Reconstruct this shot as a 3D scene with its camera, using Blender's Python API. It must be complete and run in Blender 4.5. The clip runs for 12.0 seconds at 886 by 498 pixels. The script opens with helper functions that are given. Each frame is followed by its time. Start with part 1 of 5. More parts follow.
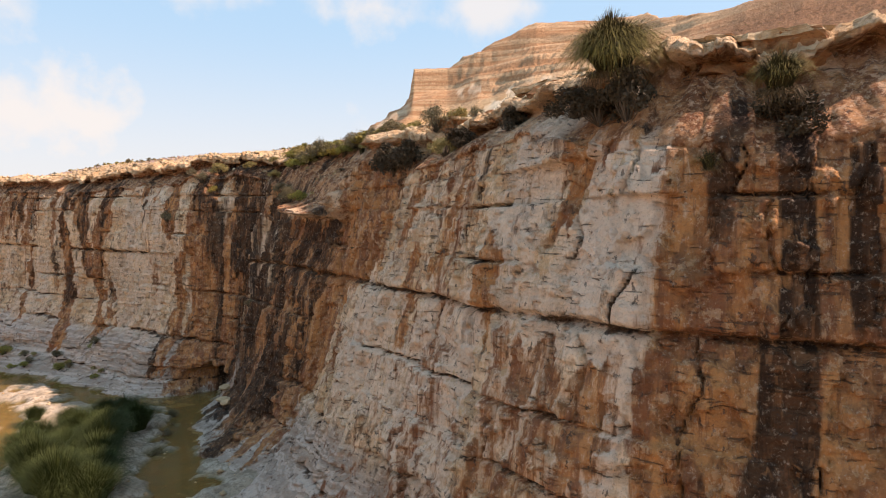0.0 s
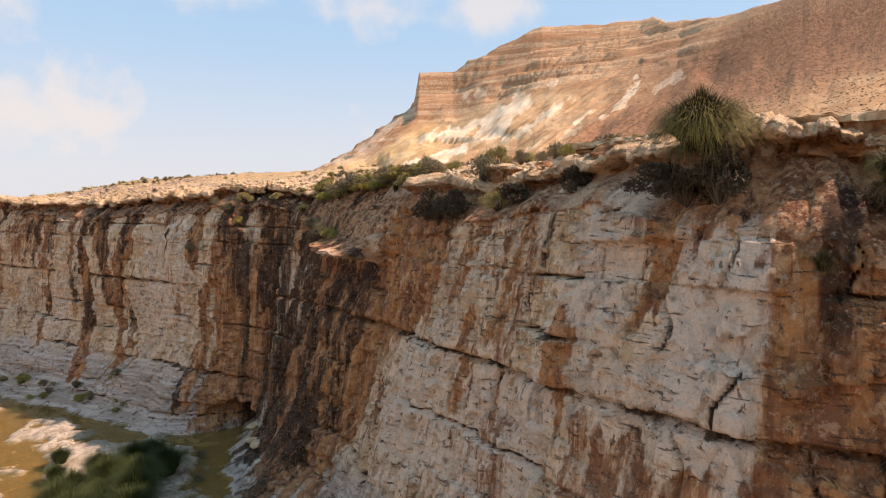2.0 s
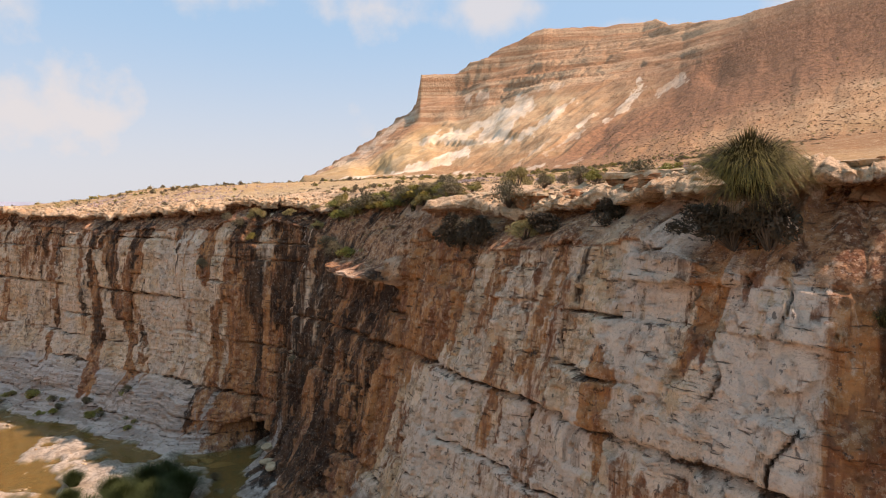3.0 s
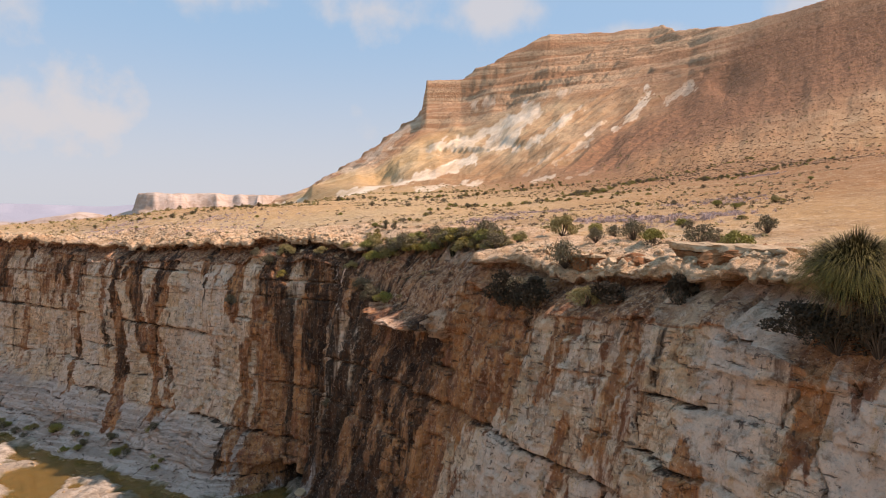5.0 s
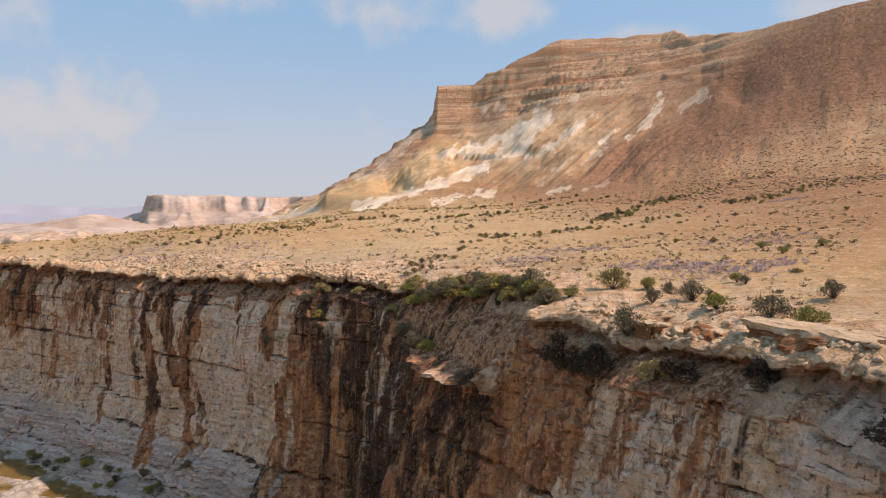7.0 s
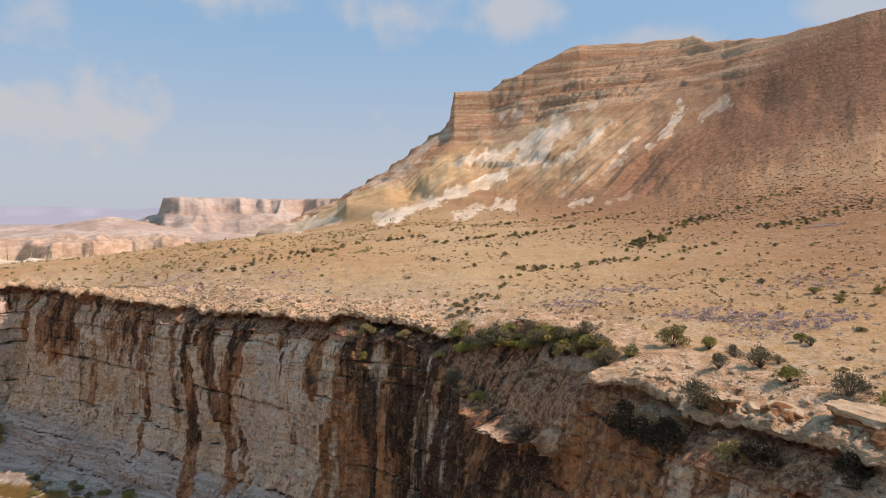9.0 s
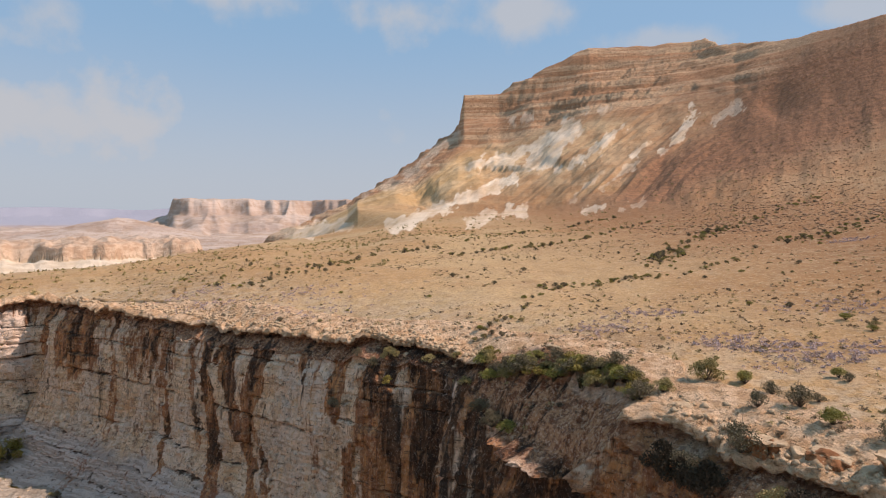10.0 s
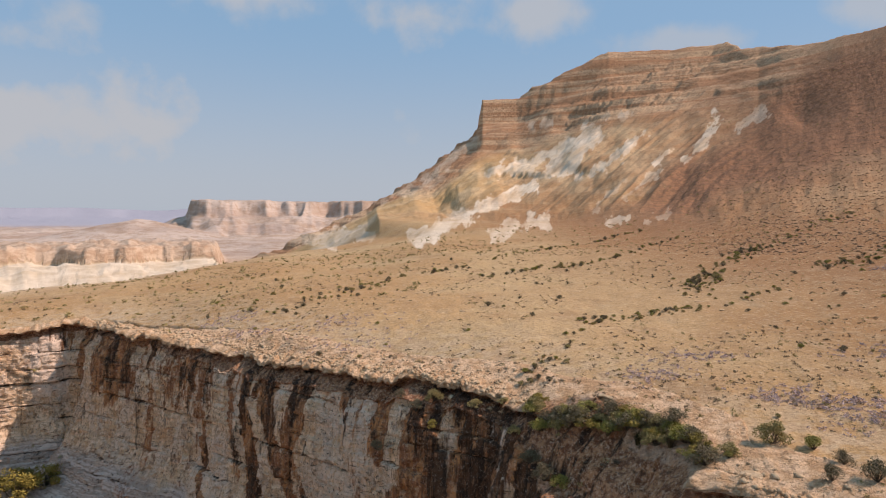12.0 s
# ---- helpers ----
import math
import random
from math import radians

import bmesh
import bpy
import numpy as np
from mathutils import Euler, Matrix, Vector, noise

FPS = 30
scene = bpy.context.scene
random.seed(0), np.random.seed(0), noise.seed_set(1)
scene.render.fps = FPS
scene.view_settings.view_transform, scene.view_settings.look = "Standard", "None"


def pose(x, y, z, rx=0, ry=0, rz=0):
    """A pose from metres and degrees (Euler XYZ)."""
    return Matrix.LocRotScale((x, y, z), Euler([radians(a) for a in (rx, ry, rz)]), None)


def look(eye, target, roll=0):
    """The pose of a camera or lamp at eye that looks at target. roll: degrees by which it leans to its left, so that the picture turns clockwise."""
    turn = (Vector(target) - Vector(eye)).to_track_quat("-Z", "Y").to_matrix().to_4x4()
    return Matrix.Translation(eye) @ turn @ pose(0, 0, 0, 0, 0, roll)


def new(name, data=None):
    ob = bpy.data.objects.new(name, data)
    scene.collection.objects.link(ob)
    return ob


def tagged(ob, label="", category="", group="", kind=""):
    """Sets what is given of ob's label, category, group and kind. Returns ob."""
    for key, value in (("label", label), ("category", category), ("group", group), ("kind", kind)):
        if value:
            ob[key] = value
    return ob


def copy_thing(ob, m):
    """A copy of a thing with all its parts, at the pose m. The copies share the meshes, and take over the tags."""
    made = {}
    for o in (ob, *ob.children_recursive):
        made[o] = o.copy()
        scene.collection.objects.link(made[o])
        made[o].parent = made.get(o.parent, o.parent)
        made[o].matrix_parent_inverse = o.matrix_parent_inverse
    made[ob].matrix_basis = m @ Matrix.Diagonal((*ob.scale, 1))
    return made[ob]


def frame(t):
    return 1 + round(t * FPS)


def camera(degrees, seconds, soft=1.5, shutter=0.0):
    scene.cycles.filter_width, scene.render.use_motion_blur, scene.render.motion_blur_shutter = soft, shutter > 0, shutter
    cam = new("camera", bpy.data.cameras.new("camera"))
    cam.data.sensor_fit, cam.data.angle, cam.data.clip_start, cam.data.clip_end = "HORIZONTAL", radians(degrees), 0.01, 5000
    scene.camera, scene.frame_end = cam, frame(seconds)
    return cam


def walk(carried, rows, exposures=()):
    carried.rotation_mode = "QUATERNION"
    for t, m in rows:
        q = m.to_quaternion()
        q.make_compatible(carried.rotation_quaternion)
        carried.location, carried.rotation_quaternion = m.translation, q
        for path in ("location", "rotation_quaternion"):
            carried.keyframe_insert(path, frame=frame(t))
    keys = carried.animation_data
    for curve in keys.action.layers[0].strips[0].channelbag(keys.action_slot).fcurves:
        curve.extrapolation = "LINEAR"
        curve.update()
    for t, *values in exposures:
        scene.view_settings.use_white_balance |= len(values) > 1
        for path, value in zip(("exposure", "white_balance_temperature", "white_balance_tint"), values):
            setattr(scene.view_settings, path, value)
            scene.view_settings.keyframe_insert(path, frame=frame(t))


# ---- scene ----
cam = camera(70.7, 12.0, soft=1.1)
METRES, EYE, TILT, LEAN, TURN = 20.0, 12.5, -3.8, 0.0, 0.0
ROWS = [
    (0.0, 0.0, 0.0, 0.0, -0.0, 0.0, 0.0),
    (0.5, -0.0237, 0.0105, 0.0276, 0.03, 0.03, -0.07),
    (1.0, -0.0494, 0.0221, 0.0566, 0.08, 0.04, -0.11),
    (1.5, -0.0719, 0.0326, 0.0822, 0.1, 0.03, -0.12),
    (2.0, -0.0974, 0.0458, 0.11, 0.14, 0.04, -0.13),
    (2.5, -0.1207, 0.0567, 0.1364, 0.14, 0.05, -0.15),
    (3.0, -0.1469, 0.0674, 0.1652, 0.16, 0.07, -0.17),
    (5.0, -0.2514, 0.1007, 0.2851, 0.34, 0.23, -0.24),
    (5.5, -0.2769, 0.106, 0.315, 0.44, 0.26, -0.27),
    (6.0, -0.3048, 0.1116, 0.3466, 0.57, 0.3, -0.3),
    (6.5, -0.3291, 0.1181, 0.3786, 0.74, 0.33, -0.33),
    (7.0, -0.3553, 0.1222, 0.4122, 0.96, 0.34, -0.35),
    (9.0, -0.4655, 0.1278, 0.5466, 2.12, 0.46, -0.51),
    (9.5, -0.493, 0.1323, 0.5808, 2.44, 0.5, -0.56),
    (10.0, -0.5221, 0.1404, 0.6199, 2.81, 0.53, -0.61),
    (10.5, -0.5494, 0.1473, 0.6553, 3.13, 0.54, -0.65),
    (11.0, -0.5764, 0.1512, 0.6918, 3.5, 0.52, -0.7),
    (11.5, -0.5999, 0.154, 0.7245, 3.82, 0.53, -0.73),
    (12.0, -0.6265, 0.158, 0.7565, 4.15, 0.54, -0.75),
]
walk(cam, [(t, pose(0, 0, EYE, TILT, LEAN, TURN) @ pose(METRES * x, METRES * y, METRES * z, 90 + pitch, roll, yaw)) for t, x, y, z, yaw, pitch, roll in ROWS], exposures=[(0.0, 0.70, 7900, 33), (3.0, 0.42, 7600, 35), (6.0, 0.18, 7280, 34), (9.0, 0.01, 6980, 31), (12.0, -0.15, 6900, 30)])

# ---- light ----
SUN_AZ, SUN_EL = 86.0, 46.0  # degrees to the right of the view's first direction, and up


def world_sky():
    w = bpy.data.worlds.new("sky")
    scene.world = w
    w.use_nodes = True
    nt = w.node_tree
    nt.nodes.clear()
    N, L = nt.nodes.new, nt.links.new
    sky = N("ShaderNodeTexSky")
    sky.sky_type = "NISHITA"
    sky.sun_disc = False
    sky.sun_elevation = radians(SUN_EL)
    sky.sun_rotation = radians(SUN_AZ)
    sky.air_density, sky.dust_density, sky.ozone_density = 1.0, 1.2, 1.0
    tc = N("ShaderNodeTexCoord")
    sep = N("ShaderNodeSeparateXYZ")
    L(tc.outputs["Generated"], sep.inputs[0])
    # soft cumulus: azimuth, elevation and half sizes in degrees
    nz = N("ShaderNodeTexNoise")
    nz.inputs["Scale"].default_value = 9.0
    nz.inputs["Detail"].default_value = 8
    nz.inputs["Roughness"].default_value = 0.55
    L(tc.outputs["Generated"], nz.inputs["Vector"])
    total = None
    for az, el, w, h, amount in CLOUDS:
        a, e = radians(az), radians(el)
        mp = N("ShaderNodeMapping")
        mp.vector_type = "TEXTURE"
        mp.inputs["Location"].default_value = (math.sin(a) * math.cos(e), math.cos(a) * math.cos(e), math.sin(e))
        mp.inputs["Scale"].default_value = (radians(w), radians(w), radians(h))
        L(tc.outputs["Generated"], mp.inputs[0])
        ln = N("ShaderNodeVectorMath")
        ln.operation = "LENGTH"
        L(mp.outputs[0], ln.inputs[0])
        ad = N("ShaderNodeMath")
        ad.operation = "MULTIPLY_ADD"
        L(nz.outputs["Fac"], ad.inputs[0])
        ad.inputs[1].default_value = -3.2
        L(ln.outputs["Value"], ad.inputs[2])
        cr = N("ShaderNodeMapRange")
        cr.interpolation_type = "SMOOTHSTEP"
        for k, v in zip(("From Min", "From Max", "To Min", "To Max"), (-1.5, -0.45, amount, 0.0)):
            cr.inputs[k].default_value = v
        L(ad.outputs[0], cr.inputs["Value"])
        if total is None:
            total = cr.outputs[0]
        else:
            mxx = N("ShaderNodeMath")
            mxx.operation = "MAXIMUM"
            L(total, mxx.inputs[0])
            L(cr.outputs[0], mxx.inputs[1])
            total = mxx.outputs[0]
    # milky haze low over the horizon
    hz = N("ShaderNodeMapRange")
    hz.interpolation_type = "SMOOTHSTEP"
    for k, v in zip(("From Min", "From Max", "To Min", "To Max"), (0.0, 0.30, 0.75, 0.0)):
        hz.inputs[k].default_value = v
    L(sep.outputs["Z"], hz.inputs["Value"])
    mx = N("ShaderNodeMath")
    mx.operation = "MAXIMUM"
    L(total, mx.inputs[0])
    L(hz.outputs[0], mx.inputs[1])
    mix = N("ShaderNodeMix")
    mix.data_type = "RGBA"
    L(mx.outputs[0], mix.inputs["Factor"])
    blue = N("ShaderNodeMix")
    blue.data_type = "RGBA"
    blue.inputs["Factor"].default_value = 0.8
    L(sky.outputs[0], blue.inputs["A"])
    blue.inputs["B"].default_value = (1.95, 4.15, 5.8, 1)
    L(blue.outputs["Result"], mix.inputs["A"])
    mix.inputs["B"].default_value = (*SKY_WHITE, 1)
    bg = N("ShaderNodeBackground")
    bg.inputs["Strength"].default_value = SKY_STRENGTH
    L(mix.outputs["Result"], bg.inputs["Color"])
    out = N("ShaderNodeOutputWorld")
    L(bg.outputs[0], out.inputs[0])


CLOUDS = [
    (-6.7, 17.5, 6.0, 2.6, 0.9), (4.0, 17.0, 4.5, 2.4, 0.8), (-21.8, 18.0, 7.5, 2.2, 0.8), (-38.0, 13.0, 5.0, 2.6, 0.8), (-36.0, 7.0, 16.0, 5.0, 0.95), (-18.0, 4.5, 12.0, 3.0, 0.55), (-7.0, 6.5, 2.6, 2.6, 0.6),
    (16.0, 14.0, 7.0, 1.6, 0.6), (32.0, 16.0, 6.0, 2.5, 0.7), (-60.0, 22.0, 14.0, 5.0, 0.8), (70.0, 28.0, 12.0, 5.0, 0.7), (-110.0, 30.0, 16.0, 6.0, 0.8), (160.0, 25.0, 20.0, 6.0, 0.8),
]
SKY_STRENGTH, SKY_WHITE = 0.12, (4.05, 4.85, 4.95)
world_sky()
sun = new("sun", bpy.data.lights.new("sun", "SUN"))
sun.data.energy, sun.data.angle, sun.data.color = 4.45, radians(0.6), (1.0, 0.90, 0.76)
_a, _e = radians(SUN_AZ), radians(SUN_EL)
sun.matrix_world = look((0, 0, 60), Vector((0, 0, 60)) - Vector((math.sin(_a) * math.cos(_e), math.cos(_a) * math.cos(_e), math.sin(_e))))


# ---- noise and small maths ----
def hashed(ix, iy, seed):
    h = (ix.astype(np.int64) * 374761393 + iy.astype(np.int64) * 668265263 + seed * 974634777) & 0x7FFFFFFF
    h = ((h ^ (h >> 13)) * 1274126177) & 0x7FFFFFFF
    return ((h ^ (h >> 16)) & 0xFFFFF) / 1048575.0


def vnoise(x, y, seed=0):
    x, y = np.broadcast_arrays(np.asarray(x, float), np.asarray(y, float))
    ix, iy = np.floor(x), np.floor(y)
    fx, fy = x - ix, y - iy
    fx, fy = fx * fx * (3 - 2 * fx), fy * fy * (3 - 2 * fy)
    a, b = hashed(ix, iy, seed), hashed(ix + 1, iy, seed)
    c, d = hashed(ix, iy + 1, seed), hashed(ix + 1, iy + 1, seed)
    return (a + (b - a) * fx) * (1 - fy) + (c + (d - c) * fx) * fy - 0.5


def fbm(x, y, seed=0, octaves=4, gain=0.5):
    total, amp = 0.0, 1.0
    for k in range(octaves):
        total = total + amp * vnoise(x * 2**k + 17.3 * k, y * 2**k - 9.1 * k, seed + k)
        amp *= gain
    return total


def smooth(a, b, v):
    t = np.clip((v - a) / (b - a), 0, 1)
    return t * t * (3 - 2 * t)


def grid_mesh(name, X, Y, Z):
    """A sheet of quads from three arrays of one shape."""
    n, m = X.shape
    me = bpy.data.meshes.new(name)
    co = np.stack([X, Y, Z], -1).reshape(-1, 3).astype(np.float32)
    i = np.arange((n - 1) * (m - 1))
    v0 = (i // (m - 1)) * m + i % (m - 1)
    quads = np.stack([v0, v0 + 1, v0 + m + 1, v0 + m], -1).astype(np.int32)
    me.vertices.add(len(co))
    me.vertices.foreach_set("co", co.ravel())
    me.loops.add(quads.size)
    me.loops.foreach_set("vertex_index", quads.ravel())
    me.polygons.add(len(quads))
    me.polygons.foreach_set("loop_start", np.arange(0, quads.size, 4, dtype=np.int32))
    me.polygons.foreach_set("loop_total", np.full(len(quads), 4, np.int32))
    me.polygons.foreach_set("use_smooth", np.ones(len(quads), bool))
    me.update(calc_edges=True)
    return me


def paint(me, name, *channels):
    at = me.attributes.new(name, "FLOAT_COLOR", "POINT")
    c = np.ones((len(me.vertices), 4), np.float32)
    for k, ch in enumerate(channels):
        c[:, k] = np.clip(ch, 0, 1).ravel()
    at.data.foreach_set("color", c.ravel())


# ---- materials ----
class Mat:
    """A short way to write node materials."""

    def __init__(self, name, rough=0.9, spec=0.25):
        self.m = bpy.data.materials.new(name)
        self.m.use_nodes = True
        self.nt = self.m.node_tree
        self.b = self.nt.nodes["Principled BSDF"]
        self.b.inputs["Roughness"].default_value = rough
        self.b.inputs["Specular IOR Level"].default_value = spec
        self.pos = self.node("ShaderNodeNewGeometry").outputs["Position"]

    def node(self, kind):
        return self.nt.nodes.new(kind)

    def put(self, sock, v):
        if hasattr(v, "is_linked"):
            self.nt.links.new(v, sock)
        else:
            sock.default_value = (*v, 1) if isinstance(v, tuple) and len(v) == 3 and sock.type == "RGBA" else v
        return self

    def noise(self, scale, detail=4, rough=0.55, stretch=(1, 1, 1), vec=None, shift=(0, 0, 0)):
        mp = self.node("ShaderNodeMapping")
        mp.inputs["Scale"].default_value = stretch
        mp.inputs["Location"].default_value = shift
        self.put(mp.inputs[0], vec or self.pos)
        n = self.node("ShaderNodeTexNoise")
        n.inputs["Scale"].default_value = scale
        n.inputs["Detail"].default_value = detail
        n.inputs["Roughness"].default_value = rough
        self.put(n.inputs["Vector"], mp.outputs[0])
        return n.outputs["Fac"]

    def cells(self, scale, stretch=(1, 1, 1), out="Distance", feature="F1"):
        mp = self.node("ShaderNodeMapping")
        mp.inputs["Scale"].default_value = stretch
        self.put(mp.inputs[0], self.pos)
        n = self.node("ShaderNodeTexVoronoi")
        n.feature = feature
        n.inputs["Scale"].default_value = scale
        self.put(n.inputs["Vector"], mp.outputs[0])
        return n.outputs[out]

    def ramp(self, v, lo, hi, a=0.0, b=1.0):
        n = self.node("ShaderNodeMapRange")
        n.interpolation_type = "SMOOTHSTEP"
        for k, x in zip(("From Min", "From Max", "To Min", "To Max"), (lo, hi, a, b)):
            n.inputs[k].default_value = x
        self.put(n.inputs["Value"], v)
        return n.outputs[0]

    def math(self, op, a, b=0.0):
        n = self.node("ShaderNodeMath")
        n.operation = op
        self.put(n.inputs[0], a)
        self.put(n.inputs[1], b)
        return n.outputs[0]

    def mix(self, f, a, b, mode="MIX"):
        n = self.node("ShaderNodeMix")
        n.data_type = "RGBA"
        n.blend_type = mode
        self.put(n.inputs["Factor"], f)
        self.put(n.inputs["A"], a)
        self.put(n.inputs["B"], b)
        return n.outputs["Result"]

    def attr(self, name):
        n = self.node("ShaderNodeAttribute")
        n.attribute_name = name
        s = self.node("ShaderNodeSeparateColor")
        self.put(s.inputs[0], n.outputs["Color"])
        return s.outputs[0], s.outputs[1], s.outputs[2]

    def island(self):
        return self.node("ShaderNodeNewGeometry").outputs["Random Per Island"]

    def random(self):
        return self.node("ShaderNodeObjectInfo").outputs["Random"]

    def done(self, colour, bump=None, strength=0.4, distance=0.1):
        self.put(self.b.inputs["Base Color"], colour)
        if bump is not None:
            n = self.node("ShaderNodeBump")
            n.inputs["Strength"].default_value = strength
            n.inputs["Distance"].default_value = distance
            self.put(n.inputs["Height"], bump)
            self.put(self.b.inputs["Normal"], n.outputs[0])
        return self.m


def cliff_material():
    m = Mat("limestone_cliff", 0.88, 0.2)
    rust, black, white = m.attr("stain_shade")
    soil, crust, foot = m.attr("rock")
    solid = m.math("SUBTRACT", 1.0, crust)
    blotch = m.noise(0.7, 6, 0.65)
    grain = m.noise(7.0, 6, 0.65)
    streak = m.noise(1.0, 6, 0.62, (1.7, 1.7, 0.16))
    thin = m.noise(1.0, 5, 0.62, (4.2, 4.2, 0.16), shift=(8, 3, 1))
    layer = m.noise(1.0, 5, 0.65, (0.25, 0.25, 3.0))
    # cream and grey limestone panels
    c = m.mix(m.ramp(blotch, 0.42, 0.58), (0.69, 0.475, 0.285), (0.86, 0.66, 0.455))
    c = m.mix(m.ramp(m.noise(0.45, 5, 0.7, (1, 1, 0.7), shift=(9, 2, 5)), 0.50, 0.56, 0.0, 0.7), c, (0.70, 0.57, 0.45))
    c = m.mix(m.ramp(layer, 0.50, 0.60, 0.0, 0.5), c, (0.50, 0.345, 0.225))
    # spalled patches: tan, brown, then fresh pale scars
    c = m.mix(m.ramp(m.noise(1.0, 6, 0.72, (1.3, 1.3, 0.7), shift=(7, 1, 4)), 0.53, 0.555, 0.0, 0.5), c, (0.52, 0.32, 0.185))
    c = m.mix(m.ramp(m.noise(1.0, 6, 0.7, (2.6, 2.6, 1.5)), 0.565, 0.585, 0.0, 0.65), c, (0.30, 0.205, 0.145))
    c = m.mix(m.ramp(m.noise(1.0, 6, 0.7, (2.0, 2.0, 1.1), shift=(5, 1, 8)), 0.56, 0.58, 0.0, 0.65), c, (0.86, 0.68, 0.50))
    c = m.mix(m.ramp(thin, 0.56, 0.64, 0.0, 0.4), c, (0.40, 0.225, 0.12))
    # lime wash, in broad vertical washes
    w = m.math("MULTIPLY", m.math("MAXIMUM", white, m.math("MULTIPLY", foot, 0.6)), m.ramp(m.math("ADD", streak, m.math("MULTIPLY", white, 0.14)), 0.46, 0.54))
    c = m.mix(m.math("MULTIPLY", w, 0.9), c, (0.80, 0.66, 0.535))
    fl = m.mix(m.ramp(m.noise(1.0, 4, 0.6, (0.2, 0.2, 6.0)), 0.44, 0.58), (0.37, 0.315, 0.275), (0.60, 0.535, 0.48))
    c = m.mix(m.math("MULTIPLY", foot, 0.8), c, fl)
    # rusty runs
    r = m.math("ADD", m.math("MULTIPLY", m.math("SUBTRACT", streak, 0.5), 1.3), m.math("MULTIPLY", m.math("SUBTRACT", thin, 0.5), 0.9))
    r = m.ramp(m.math("ADD", rust, r), 0.36, 0.62)
    rc = m.mix(m.ramp(streak, 0.42, 0.60), (0.56, 0.25, 0.088), (0.26, 0.09, 0.036))
    rc = m.mix(m.ramp(m.noise(1.6, 6, 0.7, (1, 1, 0.6), shift=(1, 6, 2)), 0.50, 0.56, 0.0, 0.6), rc, (0.37, 0.165, 0.065))
    rc = m.mix(m.ramp(m.noise(2.6, 6, 0.7, (1, 1, 0.8), shift=(6, 1, 9)), 0.56, 0.59, 0.0, 0.55), rc, (0.62, 0.41, 0.25))
    rc = m.mix(m.ramp(thin, 0.54, 0.62, 0.0, 0.6), rc, (0.17, 0.062, 0.03))
    c = m.mix(m.math("MULTIPLY", r, 0.92), c, rc)
    # short level cracks
    dash = m.noise(1.0, 4, 0.6, (1.3, 1.3, 10.0), shift=(2, 2, 7))
    c = m.mix(m.math("MULTIPLY", m.ramp(dash, 0.635, 0.66, 0.0, 0.8), solid), c, (0.10, 0.062, 0.042))
    # red conglomerate
    sc = m.mix(m.ramp(m.noise(2.4, 6, 0.72), 0.43, 0.57), (0.20, 0.075, 0.034), (0.50, 0.26, 0.13))
    sc = m.mix(m.ramp(m.noise(5.0, 5, 0.7, shift=(4, 4, 4)), 0.55, 0.59, 0.0, 0.7), sc, (0.66, 0.46, 0.31))
    sc = m.mix(m.ramp(m.noise(3.4, 5, 0.7, shift=(1, 7, 4)), 0.57, 0.60, 0.0, 0.8), sc, (0.11, 0.048, 0.026))
    c = m.mix(m.math("MULTIPLY", soil, 0.92), c, sc)
    # hard crust on top
    cc = m.mix(m.ramp(m.noise(1.1, 6, 0.65), 0.42, 0.58), (0.54, 0.345, 0.185), (0.71, 0.515, 0.325))
    cc = m.mix(m.ramp(m.noise(5.5, 5, 0.7), 0.54, 0.60, 0.0, 0.6), cc, (0.32, 0.195, 0.11))
    c = m.mix(crust, c, cc)
    # black seep streaks and cracks, with shade painted in cave and lobe hollow
    k = m.math("ADD", m.math("MULTIPLY", m.math("SUBTRACT", thin, 0.5), 1.2), m.math("MULTIPLY", m.math("SUBTRACT", m.noise(1.0, 4, 0.6, (0.9, 0.9, 0.07), shift=(1, 9, 3)), 0.5), 3.2))
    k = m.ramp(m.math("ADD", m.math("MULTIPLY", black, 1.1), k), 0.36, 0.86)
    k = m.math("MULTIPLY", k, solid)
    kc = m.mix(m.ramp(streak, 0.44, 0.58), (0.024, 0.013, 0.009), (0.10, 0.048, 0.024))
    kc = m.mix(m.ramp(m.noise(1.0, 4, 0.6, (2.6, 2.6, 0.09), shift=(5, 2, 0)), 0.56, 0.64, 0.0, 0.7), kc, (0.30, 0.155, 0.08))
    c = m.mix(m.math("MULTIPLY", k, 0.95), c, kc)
    # lichen and pitting
    spots = m.ramp(m.noise(1.0, 5, 0.65, (4.0, 4.0, 2.6), shift=(3, 7, 1)), 0.62, 0.65, 0.0, 0.75)
    c = m.mix(m.math("MULTIPLY", spots, solid), c, (0.075, 0.055, 0.048))
    fleck = m.noise(13.0, 6, 0.75)
    c = m.mix(m.ramp(fleck, 0.52, 0.64, 0.0, 0.3), c, (0.18, 0.115, 0.08))
    c = m.mix(m.ramp(m.noise(9.0, 6, 0.75, (1, 1, 0.8), shift=(3, 3, 3)), 0.55, 0.64, 0.0, 0.3), c, (0.84, 0.69, 0.54))
    c = m.mix(1.0, c, (1.0, 0.955, 0.93), "MULTIPLY")
    h = m.math("ADD", m.math("MULTIPLY", grain, 0.45), m.math("ADD", m.noise(2.2, 7, 0.62, (1, 1, 1.5)), m.math("MULTIPLY", thin, 0.15)))
    h = m.math("SUBTRACT", m.math("ADD", h, m.math("MULTIPLY", fleck, 0.25)), m.math("MULTIPLY", m.ramp(dash, 0.60, 0.66), 0.5))
    return m.done(c, h, 1.0, 0.24)


